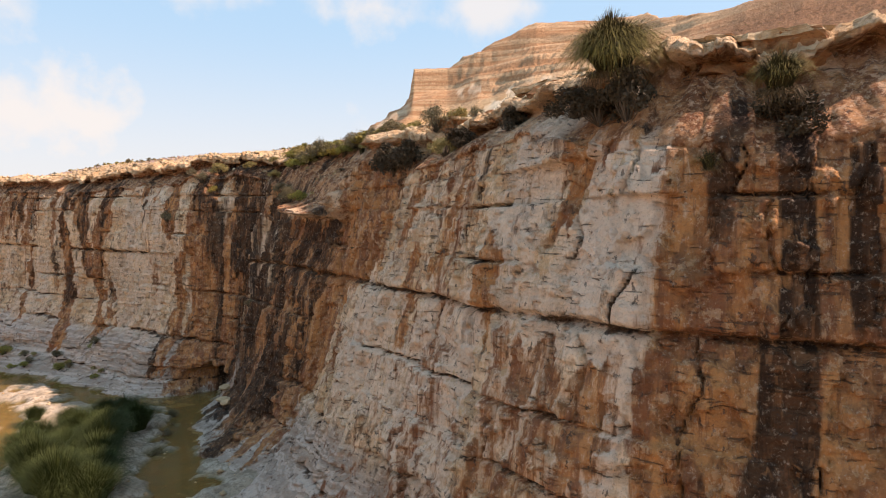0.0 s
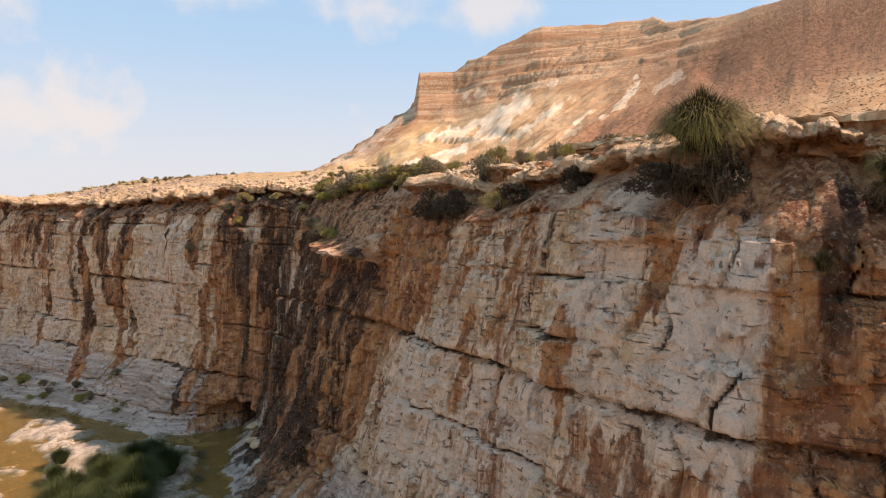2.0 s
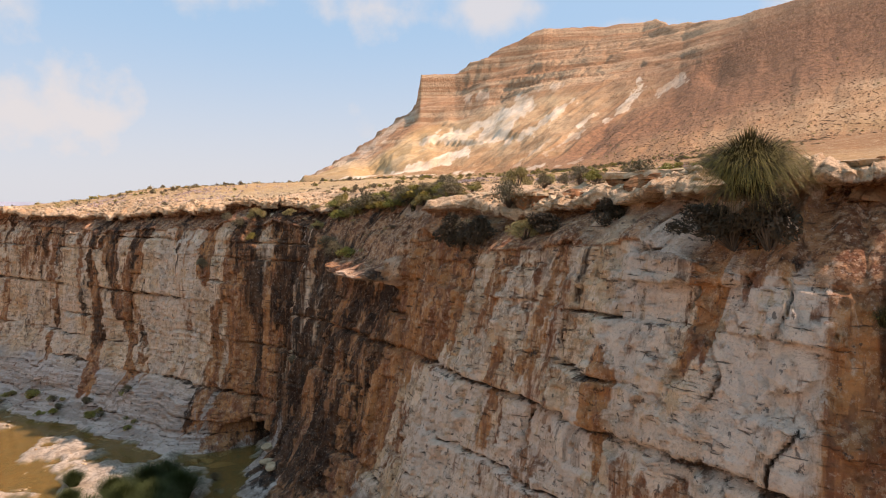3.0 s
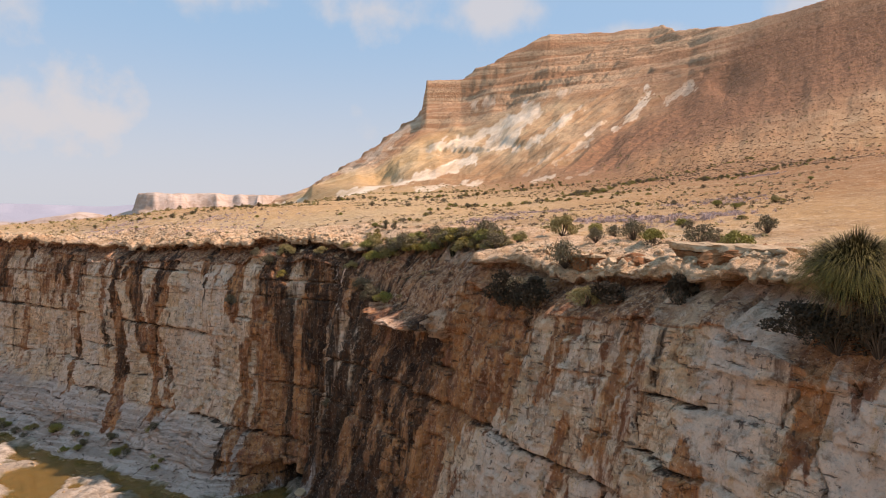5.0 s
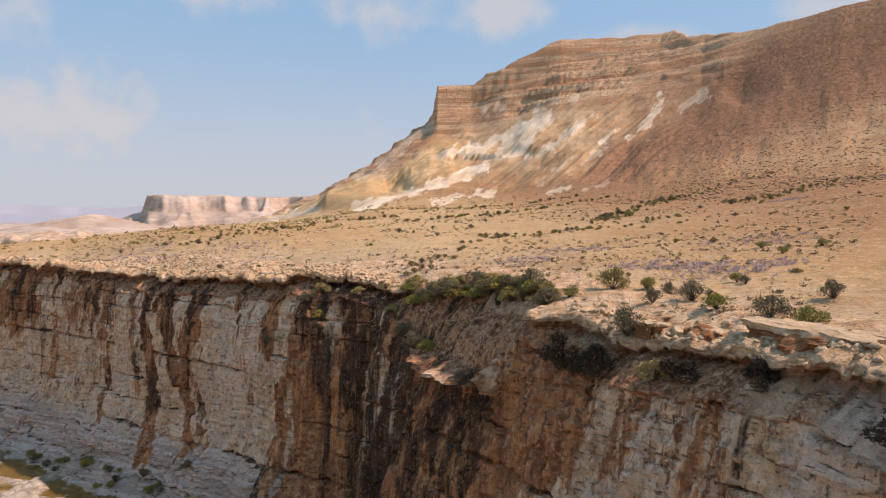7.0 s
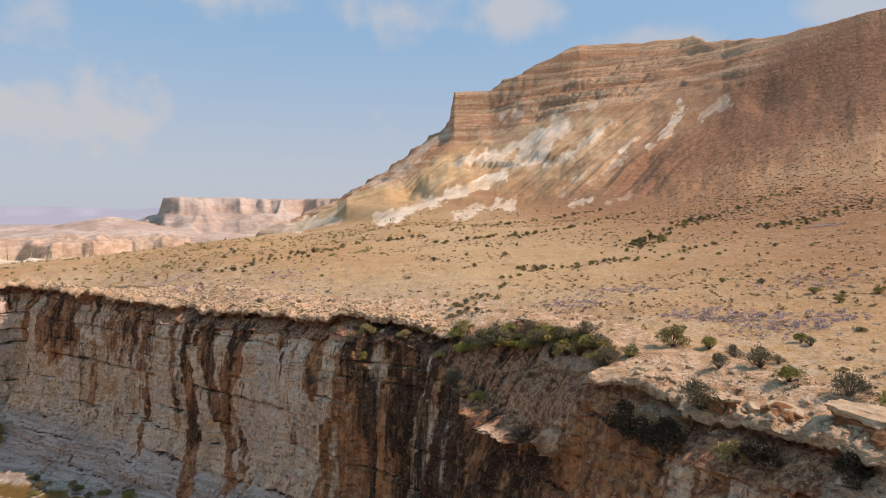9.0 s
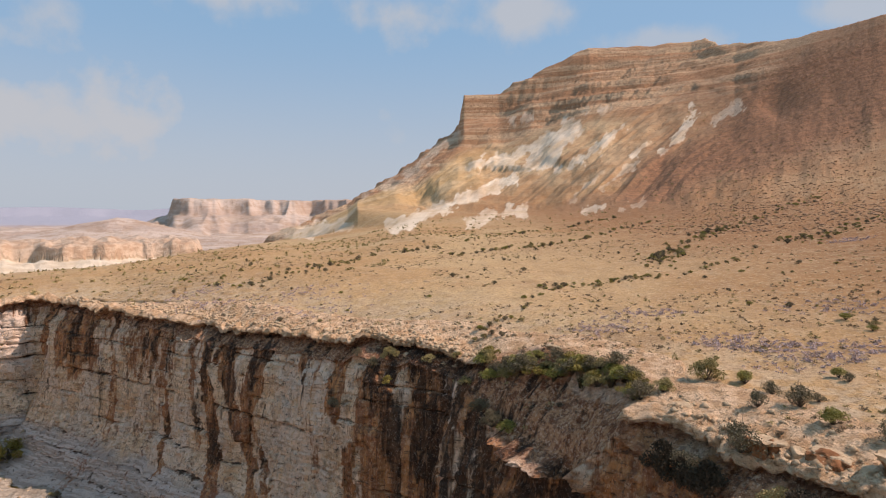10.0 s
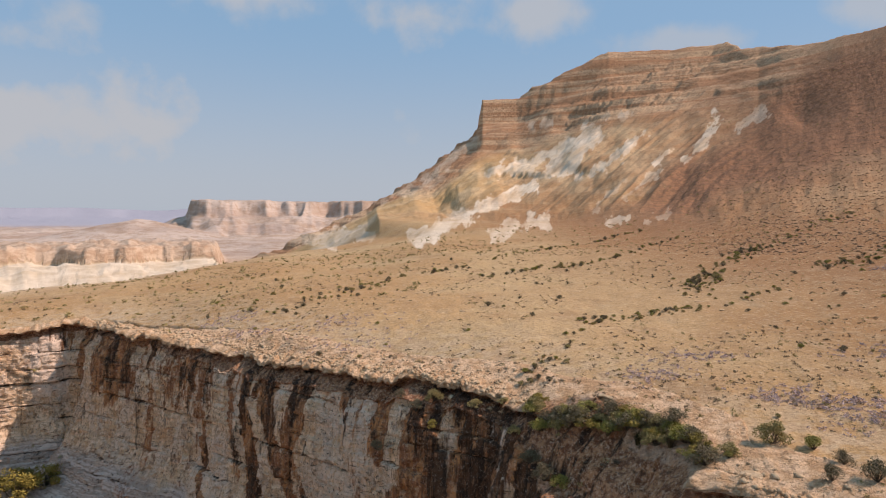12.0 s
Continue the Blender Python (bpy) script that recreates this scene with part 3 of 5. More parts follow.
def build_ground():
    az = np.radians(np.concatenate([np.linspace(-180, -52, 60, endpoint=False), np.linspace(-52, 44, 1100, endpoint=False), np.linspace(44, 180, 60)]))
    r = np.concatenate([np.linspace(0.5, 14, 10), np.geomspace(14.5, 150, 230), np.geomspace(151, 420, 230), np.geomspace(423, 470, 9), np.linspace(474, 640, 64), np.geomspace(650, 1300, 34), np.linspace(1310, 1900, 76), np.geomspace(1930, 4700, 40)])
    A, R = np.meshgrid(az, r)
    X, Y = CENTRE[0] + R * np.sin(A), CENTRE[1] + R * np.cos(A)
    Z, on, u, a, rr, past, hf, q = plateau(X, Y)
    Z, apron = far_land(X, Y, Z, a, rr)
    sd = np.full(X.shape, 50.0)
    close = (X > -220) & (X < 70) & (Y < 110) & (Y > -160)
    sd[close] = rim_distance(X[close], Y[close])
    Z = Z - rim_dip(X, sd)
    hollow = 2.6 * np.exp(-(((X + 6.5) ** 2 + (Y - 37.2) ** 2) / 30.0))
    Z = np.where(close, -1.5 + (Z + 1.5) * smooth(3.9, 5.2, sd - hollow), Z)
    Z = np.where((Y < 40) & (sd < 30), np.maximum(Z, other_side(X, Y)), Z)
    me = grid_mesh("ground", X, Y, Z)
    gravel = smooth(110, 170, rr - 1.6 * (a - 11) + 40 * fbm(a * 0.12, rr * 0.012, 81, 4)) * smooth(9, 18, a - 16 * (hf - 0.2) + 5 * fbm(a * 0.25, rr * 0.02, 83, 4)) * (1 - 0.3 * smooth(0.85, 0.97, u))
    chalk = np.zeros(X.shape)
    face = (rr > 125) & (rr < 420) & (np.abs(a) < 30)
    chalk[face] = chalk_marks(a[face], np.degrees(np.arctan2(Z - 25.0, rr))[face])
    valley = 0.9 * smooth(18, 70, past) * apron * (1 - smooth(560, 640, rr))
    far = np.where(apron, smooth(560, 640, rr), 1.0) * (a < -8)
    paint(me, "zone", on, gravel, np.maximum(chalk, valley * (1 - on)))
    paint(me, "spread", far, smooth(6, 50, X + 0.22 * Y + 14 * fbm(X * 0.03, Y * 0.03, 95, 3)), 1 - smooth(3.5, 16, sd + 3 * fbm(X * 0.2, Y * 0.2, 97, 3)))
    # second channel: haze painted over the farthest ranges
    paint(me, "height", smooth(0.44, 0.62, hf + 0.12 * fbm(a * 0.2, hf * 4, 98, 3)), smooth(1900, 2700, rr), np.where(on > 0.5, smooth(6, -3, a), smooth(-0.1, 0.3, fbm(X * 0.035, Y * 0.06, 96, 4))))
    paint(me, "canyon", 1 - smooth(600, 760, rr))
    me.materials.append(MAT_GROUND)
    return tagged(new("ground", me), "pale sandy desert plateau with a stepped stony hill behind", "ground", kind="structure")


# stains down the face: chainage at the top, at the bottom, top and bottom height, half width, strength
RUST_FAR = [
    (79.6, 79.2, 9.6, 0.6, 1.5, 0.95), (82.2, 81.6, 9.0, 1.0, 0.6, 0.7), (80.6, 80.2, 13.4, 9.0, 1.6, 0.85), (99.2, 94.6, 14.2, 2.2, 0.9, 0.95), (96.6, 90.6, 14.4, 3.2, 0.8, 0.85),
    (93.6, 89.0, 11.0, 3.6, 0.5, 0.6), (104.8, 102.0, 9.4, 3.0, 0.45, 0.8), (108.0, 107.0, 14.5, 9.6, 4.5, 0.55), (120.0, 119.0, 14.4, 9.8, 4.0, 0.8),
    (77.3, 76.8, 12.5, 0.8, 1.1, 1.0), (101.5, 98.5, 14.4, 6.0, 0.5, 0.6), (86.0, 85.2, 10.0, 4.0, 0.4, 0.45), (112.5, 111.5, 11.0, 4.5, 0.6, 0.6),
]
RUST_NEAR = [
    (62.2, 63.4, 13.0, 4.0, 1.8, 1.0), (66.0, 66.5, 11.5, 1.0, 4.0, 0.8), (76.4, 76.0, 12.5, 1.5, 2.2, 0.9), (59.6, 60.4, 14.5, 8.0, 1.0, 0.9), (57.0, 57.4, 14.4, 10.4, 0.6, 0.7), (51.6, 52.2, 15.0, 9.6, 0.5, 0.65), (41.8, 42.0, 15.0, 10.0, 0.6, 0.7),
    (40.0, 40.0, 15.6, -1.0, 2.75, 1.0), (35.0, 35.0, 16.5, -1.0, 3.0, 0.95), (62.8, 63.5, 15.0, 9.4, 2.6, 1.0), (58.2, 58.6, 15.0, 9.8, 1.5, 0.85),
    (66.5, 67.0, 11.4, 2.6, 2.0, 0.9), (72.6, 72.4, 10.0, 1.0, 0.6, 0.9), (69.6, 69.8, 10.5, 2.0, 0.5, 0.8), (55.0, 55.0, 14.6, 11.0, 0.8, 0.6), (48.3, 48.3, 11.4, 9.2, 0.45, 0.9), (53.6, 53.6, 11.0, 7.4, 0.35, 0.7),
    (45.2, 46.4, 8.9, 0.0, 2.4, 0.55), (50.0, 50.5, 6.4, 0.0, 2.6, 0.40), (43.9, 43.9, 8.8, 6.2, 0.5, 0.75), (46.0, 46.0, 8.4, 5.0, 0.7, 0.5), (45.6, 45.8, 16.0, 12.4, 0.5, 0.9), (43.6, 43.6, 16.0, 14.8, 2.2, 0.9), (60.0, 60.0, 7.2, 5.0, 1.6, 0.5),
]
BLACK = [
    # first three: seep below the lobe, with the hollow's shade painted in
    (63.8, 64.8, 11.9, 4.0, 1.0, 0.66), (66.4, 67.4, 11.9, 1.0, 1.5, 0.8), (69.2, 69.8, 12.0, 0.8, 1.4, 0.72), (75.6, 75.2, 14.5, 4.0, 0.8, 0.8),
    (79.4, 79.0, 16.0, 9.0, 1.2, 0.68), (77.0, 76.6, 16.4, 8.0, 1.0, 0.7), (74.6, 73.8, 15.8, 1.6, 1.7, 0.82), (71.6, 71.4, 13.2, 0.6, 1.9, 0.85), (67.8, 69.4, 12.8, 1.0, 0.9, 0.8), (65.4, 66.0, 12.8, 9.0, 0.5, 0.7), (99.4, 97.6, 14.6, 10.0, 0.6, 0.8),
    (96.2, 95.0, 14.6, 10.6, 0.5, 0.75), (119.5, 119.5, 14.5, 12.4, 1.6, 0.6), (40.1, 40.5, 9.7, 6.4, 0.45, 1.0), (39.9, 40.1, 14.4, 4.6, 0.42, 0.95),
    (41.4, 41.4, 14.8, 12.8, 0.45, 0.9), (38.6, 38.6, 13.8, 10.8, 0.28, 0.85), (37.6, 37.6, 13.4, 10.6, 0.3, 0.75), (82.6, 82.2, 9.2, 1.5, 0.25, 0.6), (78.2, 78.0, 9.5, 3.0, 0.25, 0.6),
]
WHITE = [
    (44.4, 44.4, 14.2, 10.4, 1.1, 1.0), (42.9, 43.2, 13.8, 9.0, 0.4, 0.9), (47.6, 47.6, 15.6, 11.0, 1.3, 0.7), (50.5, 50.0, 9.6, 4.0, 2.4, 0.8), (43.5, 44.0, 9.6, 5.4, 0.8, 0.9),
    (55.5, 55.0, 9.2, 5.0, 2.6, 0.7), (46.3, 46.3, 10.6, 6.0, 1.3, 0.7), (87.5, 86.5, 14.0, 3.5, 3.0, 0.5), (75.6, 76.0, 15.6, 12.2, 0.22, 1.0), (74.6, 75.2, 15.7, 12.4, 0.15, 1.0), (73.2, 73.8, 15.4, 12.6, 0.14, 0.9), (72.2, 72.0, 11.0, 6.0, 0.12, 0.8),
    (103.0, 101.0, 8.0, 3.0, 3.0, 0.5), (130.5, 130.5, 14.0, 8.0, 2.0, 0.8),
]


def stain_sum(table, S, Z, ragged):
    total = np.zeros(S.shape)
    for a, b, top, low, half, amount in table:
        u = (S - a - (b - a) * np.clip((top - Z) / (top - low), 0, 1) ** 1.6) / half
        m = 1 - smooth(0.65, 1.25, np.abs(u) + 0.5 * ragged / max(half, 0.5) ** 0.5)
        m = m * (1 - smooth(-0.1, 0.5, Z - top + ragged)) * smooth(-1.4, 0.3, Z - low + 1.5 * ragged)
        total = np.maximum(total, m * amount)
    return total


def face_shape(S, Z, flare):
    """How far the rock stands out of the 11 m line, towards the canyon, and how deep it is cracked."""
    S1 = S[:, :1]
    out = np.interp(Z, [-1.5, 0, 0.5, 1.5, 3, 5, 8, 11, 13, 15, 17.5], [9, 6.6, 5.0, 3.6, 2.6, 1.8, 0.9, 0.0, -0.6, -1.25, -1.9])
    out = np.where(out > 0, out * flare, out)
    far = smooth(76, 82, S)
    out = out + far * (0.45 * gauss(Z - 12.5, 2.2) - 0.5 * gauss(Z - 5.5, 2.2) + 0.45 * gauss(Z - 2.2, 0.9))
    # broad waves and water-worn flutes
    out = out + 0.9 * fbm(S * 0.16, Z * 0.05, 113, 3) + 0.22 * fbm(S * 0.8, Z * 0.25, 117, 3)
    flute = gauss(S - 73, 4.5)
    out = out + flute * (1.1 * fbm(S * 1.0 + 0.12 * Z, Z * 0.08, 119, 4) - 0.25)
    # the overhanging lobe and the hollow below it
    lip = 11.75 + 0.16 * np.abs(S - 65.5) + 0.7 * fbm(S1 * 0.7, 1.0, 127, 3)
    lobe = smooth(61.0, 64.0, S) * (1 - smooth(70.8, 72.8, S))
    lumps = 0.9 * fbm(S * 0.8, Z * 0.9, 128, 4) + 0.9 * np.abs(fbm(S * 2.2, Z * 2.2, 130, 4))
    out = out + lobe * ((0.65 + lumps) * smooth(-0.15, 0.25, Z - lip) - 0.65 * smooth(-4.5, 0, Z - lip) * (1 - smooth(-0.15, 0.2, Z - lip)))
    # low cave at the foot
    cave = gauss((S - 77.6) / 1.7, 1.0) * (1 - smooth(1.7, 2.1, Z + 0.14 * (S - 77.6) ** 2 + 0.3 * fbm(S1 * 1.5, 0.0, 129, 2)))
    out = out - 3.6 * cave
    # bedding: steps from bed to bed, and open seams between them
    dip = 0.022 * np.clip(62 - S, -2, 22) + 0.18 * fbm(S1 * 0.12, 3.0, 111, 3)
    zb = Z - dip
    crack = np.zeros(S.shape)
    edges = np.array([0.9, 1.7, 2.5, 3.5, 5.2, 6.8, 9.15, 10.6, 12.3, 13.4, 14.3])
    step = 0.0
    for k, e in enumerate(edges):
        wide = 0.05 + 0.06 * (k in (3, 6))
        on = smooth(-0.16 if k in (3, 6) else 0.0, 0.12, fbm(S1 * 0.22, 7.0 + k, 141 + k, 3))
        if k == 6:
            on = np.maximum(on, smooth(38, 40, S1) * (1 - smooth(60, 64, S1)))
        crack = np.maximum(crack, on * gauss(zb - e - 0.05 * fbm(S1 * 1.1, 2.0 + k, 161 + k, 3), wide))
        step = step + (0.10 * (hashed(np.array(k), np.array(3), 9) - 0.35) - 0.16 * (k == 6) * on) * smooth(-0.05, 0.05, zb - e)
    out = out - step
    bed = np.searchsorted(edges, zb.ravel()).reshape(zb.shape).astype(float)
    cell = S * 0.40 + 5.1 * hashed(bed, bed * 0, 5) + 0.3 * fbm(Z * 0.8, S * 0.2, 171, 2)
    cid = np.floor(cell)
    out = out + 0.34 * (hashed(bed, cid, 7) - 0.5) * (1 - flute)
    joint = gauss((cell - cid - 0.5) / 0.40, 0.035) * (hashed(bed, cid, 11) > 0.55)
    crack = np.maximum(crack, 0.8 * joint * (1 - flute))
    # thin beds, each a little proud of the next
    thin = zb / 0.44 + 0.5 * fbm(S1 * 0.10, 4.0, 175, 3) + 0.10 * fbm(S * 1.5, zb, 176, 2)
    saw = thin - np.floor(thin)
    clear = smooth(-0.10, 0.16, fbm(S * 0.25, zb * 0.5, 177, 3)) * (1 - 0.8 * flute)
    out = out + clear * (0.09 * saw * (1 - smooth(0.86, 1.0, saw)) + 0.05 * hashed(np.floor(thin), np.floor(S * 0.55 + 3 * hashed(np.floor(thin), bed * 0, 178)), 179))
    # spalled flakes
    broken = smooth(41, 42, S) * (1 - smooth(47, 49, S)) * smooth(13.8, 14.6, Z)
    f1, f2 = fbm(S * 0.9, Z * 0.7, 181, 5), fbm(S * 2.6, Z * 1.9, 187, 4)
    out = out + 0.20 * smooth(-0.02, 0.025, f1) + (0.10 + 0.10 * broken) * smooth(0.02, 0.06, f2) + 0.03 * fbm(S * 5, Z * 5, 191, 3)
    out = out + 0.15 * broken * fbm(S * 1.3, Z * 1.6, 193, 4)
    return out - 0.38 * crack, crack, lobe, broken, cave


def build_cliff():
    s, x, y, rim, flare, nx, ny = RIM
    face = np.concatenate([np.linspace(-1.2, 1.0, 22), np.linspace(1.06, 15.0, 250)])
    cap = np.linspace(0, 1, 70)
    nf = len(face)
    rimw = rim + 0.40 * fbm(s * 0.30, 2.0, 101, 3) + 0.14 * np.round(3 * fbm(s * 0.7, 5.0, 103, 3))
    rimw = rimw - 2.3 * smooth(61.5, 64.5, s) * (1 - smooth(70.0, 74.5, s)) + 0.5 * smooth(74.0, 77.0, s) * (1 - smooth(79, 95, s))
    S = np.repeat(s[:, None], nf + len(cap), 1)
    rise = 1.3 + 0.7 * (1 - smooth(60.0, 62.5, s)) + 0.9 * (1 - smooth(44, 48, s)) + 0.5 * smooth(73, 77, s) * (1 - smooth(100, 118, s))
    zf = np.where(face[None, :] > 0, face[None, :] / 15.0 * (rimw - rise)[:, None], face[None, :] + 0 * s[:, None])
    out, crack, lobe, broken, cave = face_shape(S[:, :nf], zf, flare[:, None])
    # red conglomerate over the limestone, with a hard pale crust on top that juts out in broken slabs
    k = cap[None, :]
    cell = s * 0.62 + 0.8 * fbm(s * 0.4, 3.3, 120, 3)
    cid = np.floor(cell)
    slab = hashed(cid, cid * 0 + 2, 121)
    notch = gauss((cell - cid - 0.5) / 0.47 - 1.0, 0.16) + gauss((cell - cid - 0.5) / 0.47 + 1.0, 0.16)
    jut = np.clip(0.25 + 1.1 * slab - 0.6 * notch + 0.9 * fbm(s * 0.3, 9.0, 122, 3), 0.0, 1.3)
    bay = smooth(61.4, 63.0, s) * (1 - smooth(72.0, 75.5, s))
    keys = [0, 0.06, 0.20, 0.27, 0.29, 0.35, 0.42, 0.47, 1.0]
    lip = np.interp(k, keys, [0, -0.25, -0.65, -0.55, 0.30, 0.36, 0.12, -0.45, -4.9])
    oc = np.where(k < 0.47, np.minimum(lip, 0) * 0.75 + np.maximum(lip, 0) * jut[:, None] + np.minimum(lip, 0) * 0.5 * slab[:, None], lip)
    # the crust lies back behind a broken earthy slope
    oc = oc - (1.8 * (1 - smooth(60.0, 62.5, s)) + 1.2 * smooth(73, 77, s) * (1 - smooth(100, 118, s)))[:, None] * smooth(0.03, 0.27, k)
    oc = oc * (1 - bay[:, None]) + (-8.0 * k) * bay[:, None]
    even = np.arange(0, s[-1], 0.25)
    w = np.exp(-0.5 * np.linspace(-3, 3, 49) ** 2)
    top = np.interp(s, even, np.convolve(np.pad(np.interp(even, s, np.median(out[:, -30:], 1)), 24, "edge"), w / w.sum(), "valid"))
    rough = 0.8 * fbm(S[:, nf:] * 0.28, 0.6, 124, 3) + fbm(S[:, nf:] * 1.3, k * 6, 123, 4) * 0.28 + 0.22 * fbm(S[:, nf:] * 4.0, k * 18, 125, 4)
    oc = top[:, None] * smooth(0, 0.06, k) + out[:, -1:] * (1 - smooth(0, 0.06, k)) + oc + rough * smooth(0.03, 0.25, k) * (1 - smooth(0.47, 0.75, k))
    thick = 0.16 * (slab - 0.5)[:, None] * smooth(0.26, 0.30, k)
    zc = zf[:, -1:] + np.interp(k, keys, [0, 0.10, 0.50, 0.72, 0.74, 0.86, 1.06, 1.24, 1.3]) + (rise - 1.3)[:, None] * smooth(0.02, 0.24, k) + thick + 0.22 * fbm(S[:, nf:] * 2.4, k * 12, 126, 4) * smooth(0.02, 0.1, k)
    O, Z = np.concatenate([out, oc], 1), np.concatenate([zf, zc], 1)
    X, Y = x[:, None] + nx[:, None] * O, y[:, None] + ny[:, None] * O
    land = plateau(X, Y)[0] - rim_dip(X, -O)
    kk = np.concatenate([np.zeros(nf), cap])[None, :]
    back = smooth(0.47, 0.80, kk) * (1 - bay[:, None]) + (0.40 * smooth(0.0, 0.14, kk) + 0.60 * smooth(0.08, 0.58, kk)) * bay[:, None]
    bumps = 0.08 * smooth(0.1, 0.2, fbm(X * 0.9, Y * 0.9, 301, 4)) + 0.05 * fbm(X * 4, Y * 4, 305, 3)
    bumps = bumps + bay[:, None] * (0.7 * fbm(X * 0.9, Y * 0.9, 307, 4) + 0.5 * np.abs(fbm(X * 2.6, Y * 2.6, 309, 4))) * (1 - smooth(0.38, 0.6, kk))
    Z = Z * (1 - back) + (land + 0.06 - 0.6 * smooth(0.92, 1.0, kk)) * back + bumps * smooth(0.44, 0.5, kk)
    me = grid_mesh("cliff", X, Y, Z)
    lim = lambda v: np.concatenate([v, np.zeros(oc.shape)], 1)
    ragged = 0.9 * fbm(S * 1.6, Z * 0.10, 201, 4)
    rust = np.maximum(stain_sum(RUST_FAR, S, Z, ragged), stain_sum(RUST_NEAR, S, Z, ragged))
    rust = np.maximum(rust, 0.12 + 0.55 * fbm(S * 0.35, Z * 0.05, 131, 4))
    rubble = lim(lobe * smooth(11.6, 12.2, zf))
    rust = rust * (1 - 0.85 * rubble)
    below = np.concatenate([zf - zf[:, -1:], np.zeros(oc.shape)], 1)
    drip = smooth(-0.02, 0.22, fbm(S * 0.75, 0.3, 133, 4)) * smooth(-1.0, 0.8, below + 1.2 + 6.5 * np.clip(fbm(S * 0.31, 0.9, 135, 3) + 0.35, 0, 1))
    drip = drip * (0.35 + 0.65 * smooth(60, 74, S))
    rust = np.maximum(rust, 0.8 * drip)
    # dark cracks; the cave's inside is blackened to paint its shade
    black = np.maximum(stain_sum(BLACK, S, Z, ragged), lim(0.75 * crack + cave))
    black = np.maximum(black, 0.8 * drip * smooth(-0.12, 0.15, fbm(S * 2.3, 0.6, 136, 3)) * smooth(-5, -1, below))
    black = np.maximum(black, 0.60 * rust * smooth(76, 82, S) * smooth(2.0, 6.0, Z))
    paint(me, "stain_shade", rust * (1 - 0.6 * rubble), black * (1 - 0.7 * rubble), np.maximum(stain_sum(WHITE, S, Z, ragged), 0.35 * rubble))
    soil = np.maximum(smooth(0.0, 0.03, kk + 0 * S) * (1 - smooth(0.29, 0.34, kk)), lim(0.42 * lobe * smooth(11.7, 12.3, zf) + 0.6 * broken))
    patch = 0.25 + 0.75 * smooth(-0.10, 0.14, fbm(S * 0.55, kk * 5.0, 138, 4))
    soil = soil * np.where(kk > 0, 1 - (1 - patch) * (1 - smooth(60.0, 62.5, S)), 1.0)
    crust = smooth(0.29, 0.34, kk + 0.05 * fbm(S * 1.5, kk * 8, 137, 3))
    crust = crust * (1 - bay[:, None] * (1 - smooth(0.46, 0.60, kk)))
    soil = np.maximum(soil, 0.55 * bay[:, None] * (kk > 0) * (1 - smooth(0.46, 0.60, kk)))
    foot = lim(1 - smooth(2.6, 3.9, zf + 0.8 * fbm(S[:, :nf] * 0.4, zf * 0.4, 139, 3)))
    paint(me, "rock", soil, crust, foot)
    me.materials.append(MAT_CLIFF)
    return tagged(new("cliff", me), "stained pale limestone canyon cliff with a dark water-worn alcove", "cliff", kind="structure")


# the stream's threads over the canyon floor
STREAM_A = [(-16.5, 40.2), (-15.2, 37.0), (-13.6, 33.0), (-12.8, 28.5), (-11.0, 23.0), (-9.0, 16.0), (-6.0, 4.0), (0.0, -20.0)]
STREAM_B = [(-48.0, 53.0), (-40.0, 49.6), (-33.0, 46.5), (-27.0, 43.2), (-21.5, 40.6), (-16.5, 39.4)]
STREAM_C = [(-34.0, 43.5), (-29.5, 39.0), (-26.0, 35.0), (-23.0, 30.0), (-20.0, 22.0)]


def line_distance(line, x, y):
    c = catmull(line, 12)[:, :2]
    d = np.full(x.shape, 1e9)
    for px, py in c:
        d = np.minimum(d, (x - px) ** 2 + (y - py) ** 2)
    return np.sqrt(d)


def floor_height(x, y):
    z = 0.14 + 0.22 * fbm(x * 0.25, y * 0.25, 141, 4) + 0.10 * np.round(4 * fbm(x * 0.55, y * 0.55, 143, 4)) + 0.09 * fbm(x * 1.6, y * 1.6, 145, 4)
    for line, wide in ((STREAM_A, 1.5), (STREAM_B, 1.3), (STREAM_C, 1.4)):
        z = z - 0.36 * (1 - smooth(0.4, 1.3, line_distance(line, x, y) / wide + 1.3 * fbm(x * 0.45, y * 0.45, 147, 4)))
    return z


def build_floor():
    gx, gy = np.meshgrid(np.concatenate([np.linspace(-120, -62, 30, endpoint=False), np.linspace(-62, 4, 440), np.linspace(5, 60, 25)]),
                         np.concatenate([np.linspace(-100, -20, 36, endpoint=False), np.linspace(-20, 14, 170, endpoint=False), np.linspace(14, 62, 340), np.linspace(63, 80, 10)]))
    z = floor_height(gx, gy)
    me = grid_mesh("canyon_floor", gx, gy, z)
    wet = 1 - smooth(-0.02, 0.10, z + 0.06 * fbm(gx * 2, gy * 2, 149, 3))
    paint(me, "zone", wet, wet * 0, wet * 0)
    me.materials.append(MAT_FLOOR)
    tagged(new("canyon_floor", me), "pale water-smoothed limestone canyon floor with shallow pools", "canyon floor", kind="structure")
    wx, wy = np.meshgrid(np.linspace(-62, 8, 60), np.linspace(-30, 62, 60))
    me = grid_mesh("stream_water", wx, wy, wx * 0 - 0.03)
    me.materials.append(MAT_WATER)
    return tagged(new("stream_water", me), "shallow brown stream water over algae-stained rock", "water", kind="structure")


build_ground()
build_cliff()
build_floor()

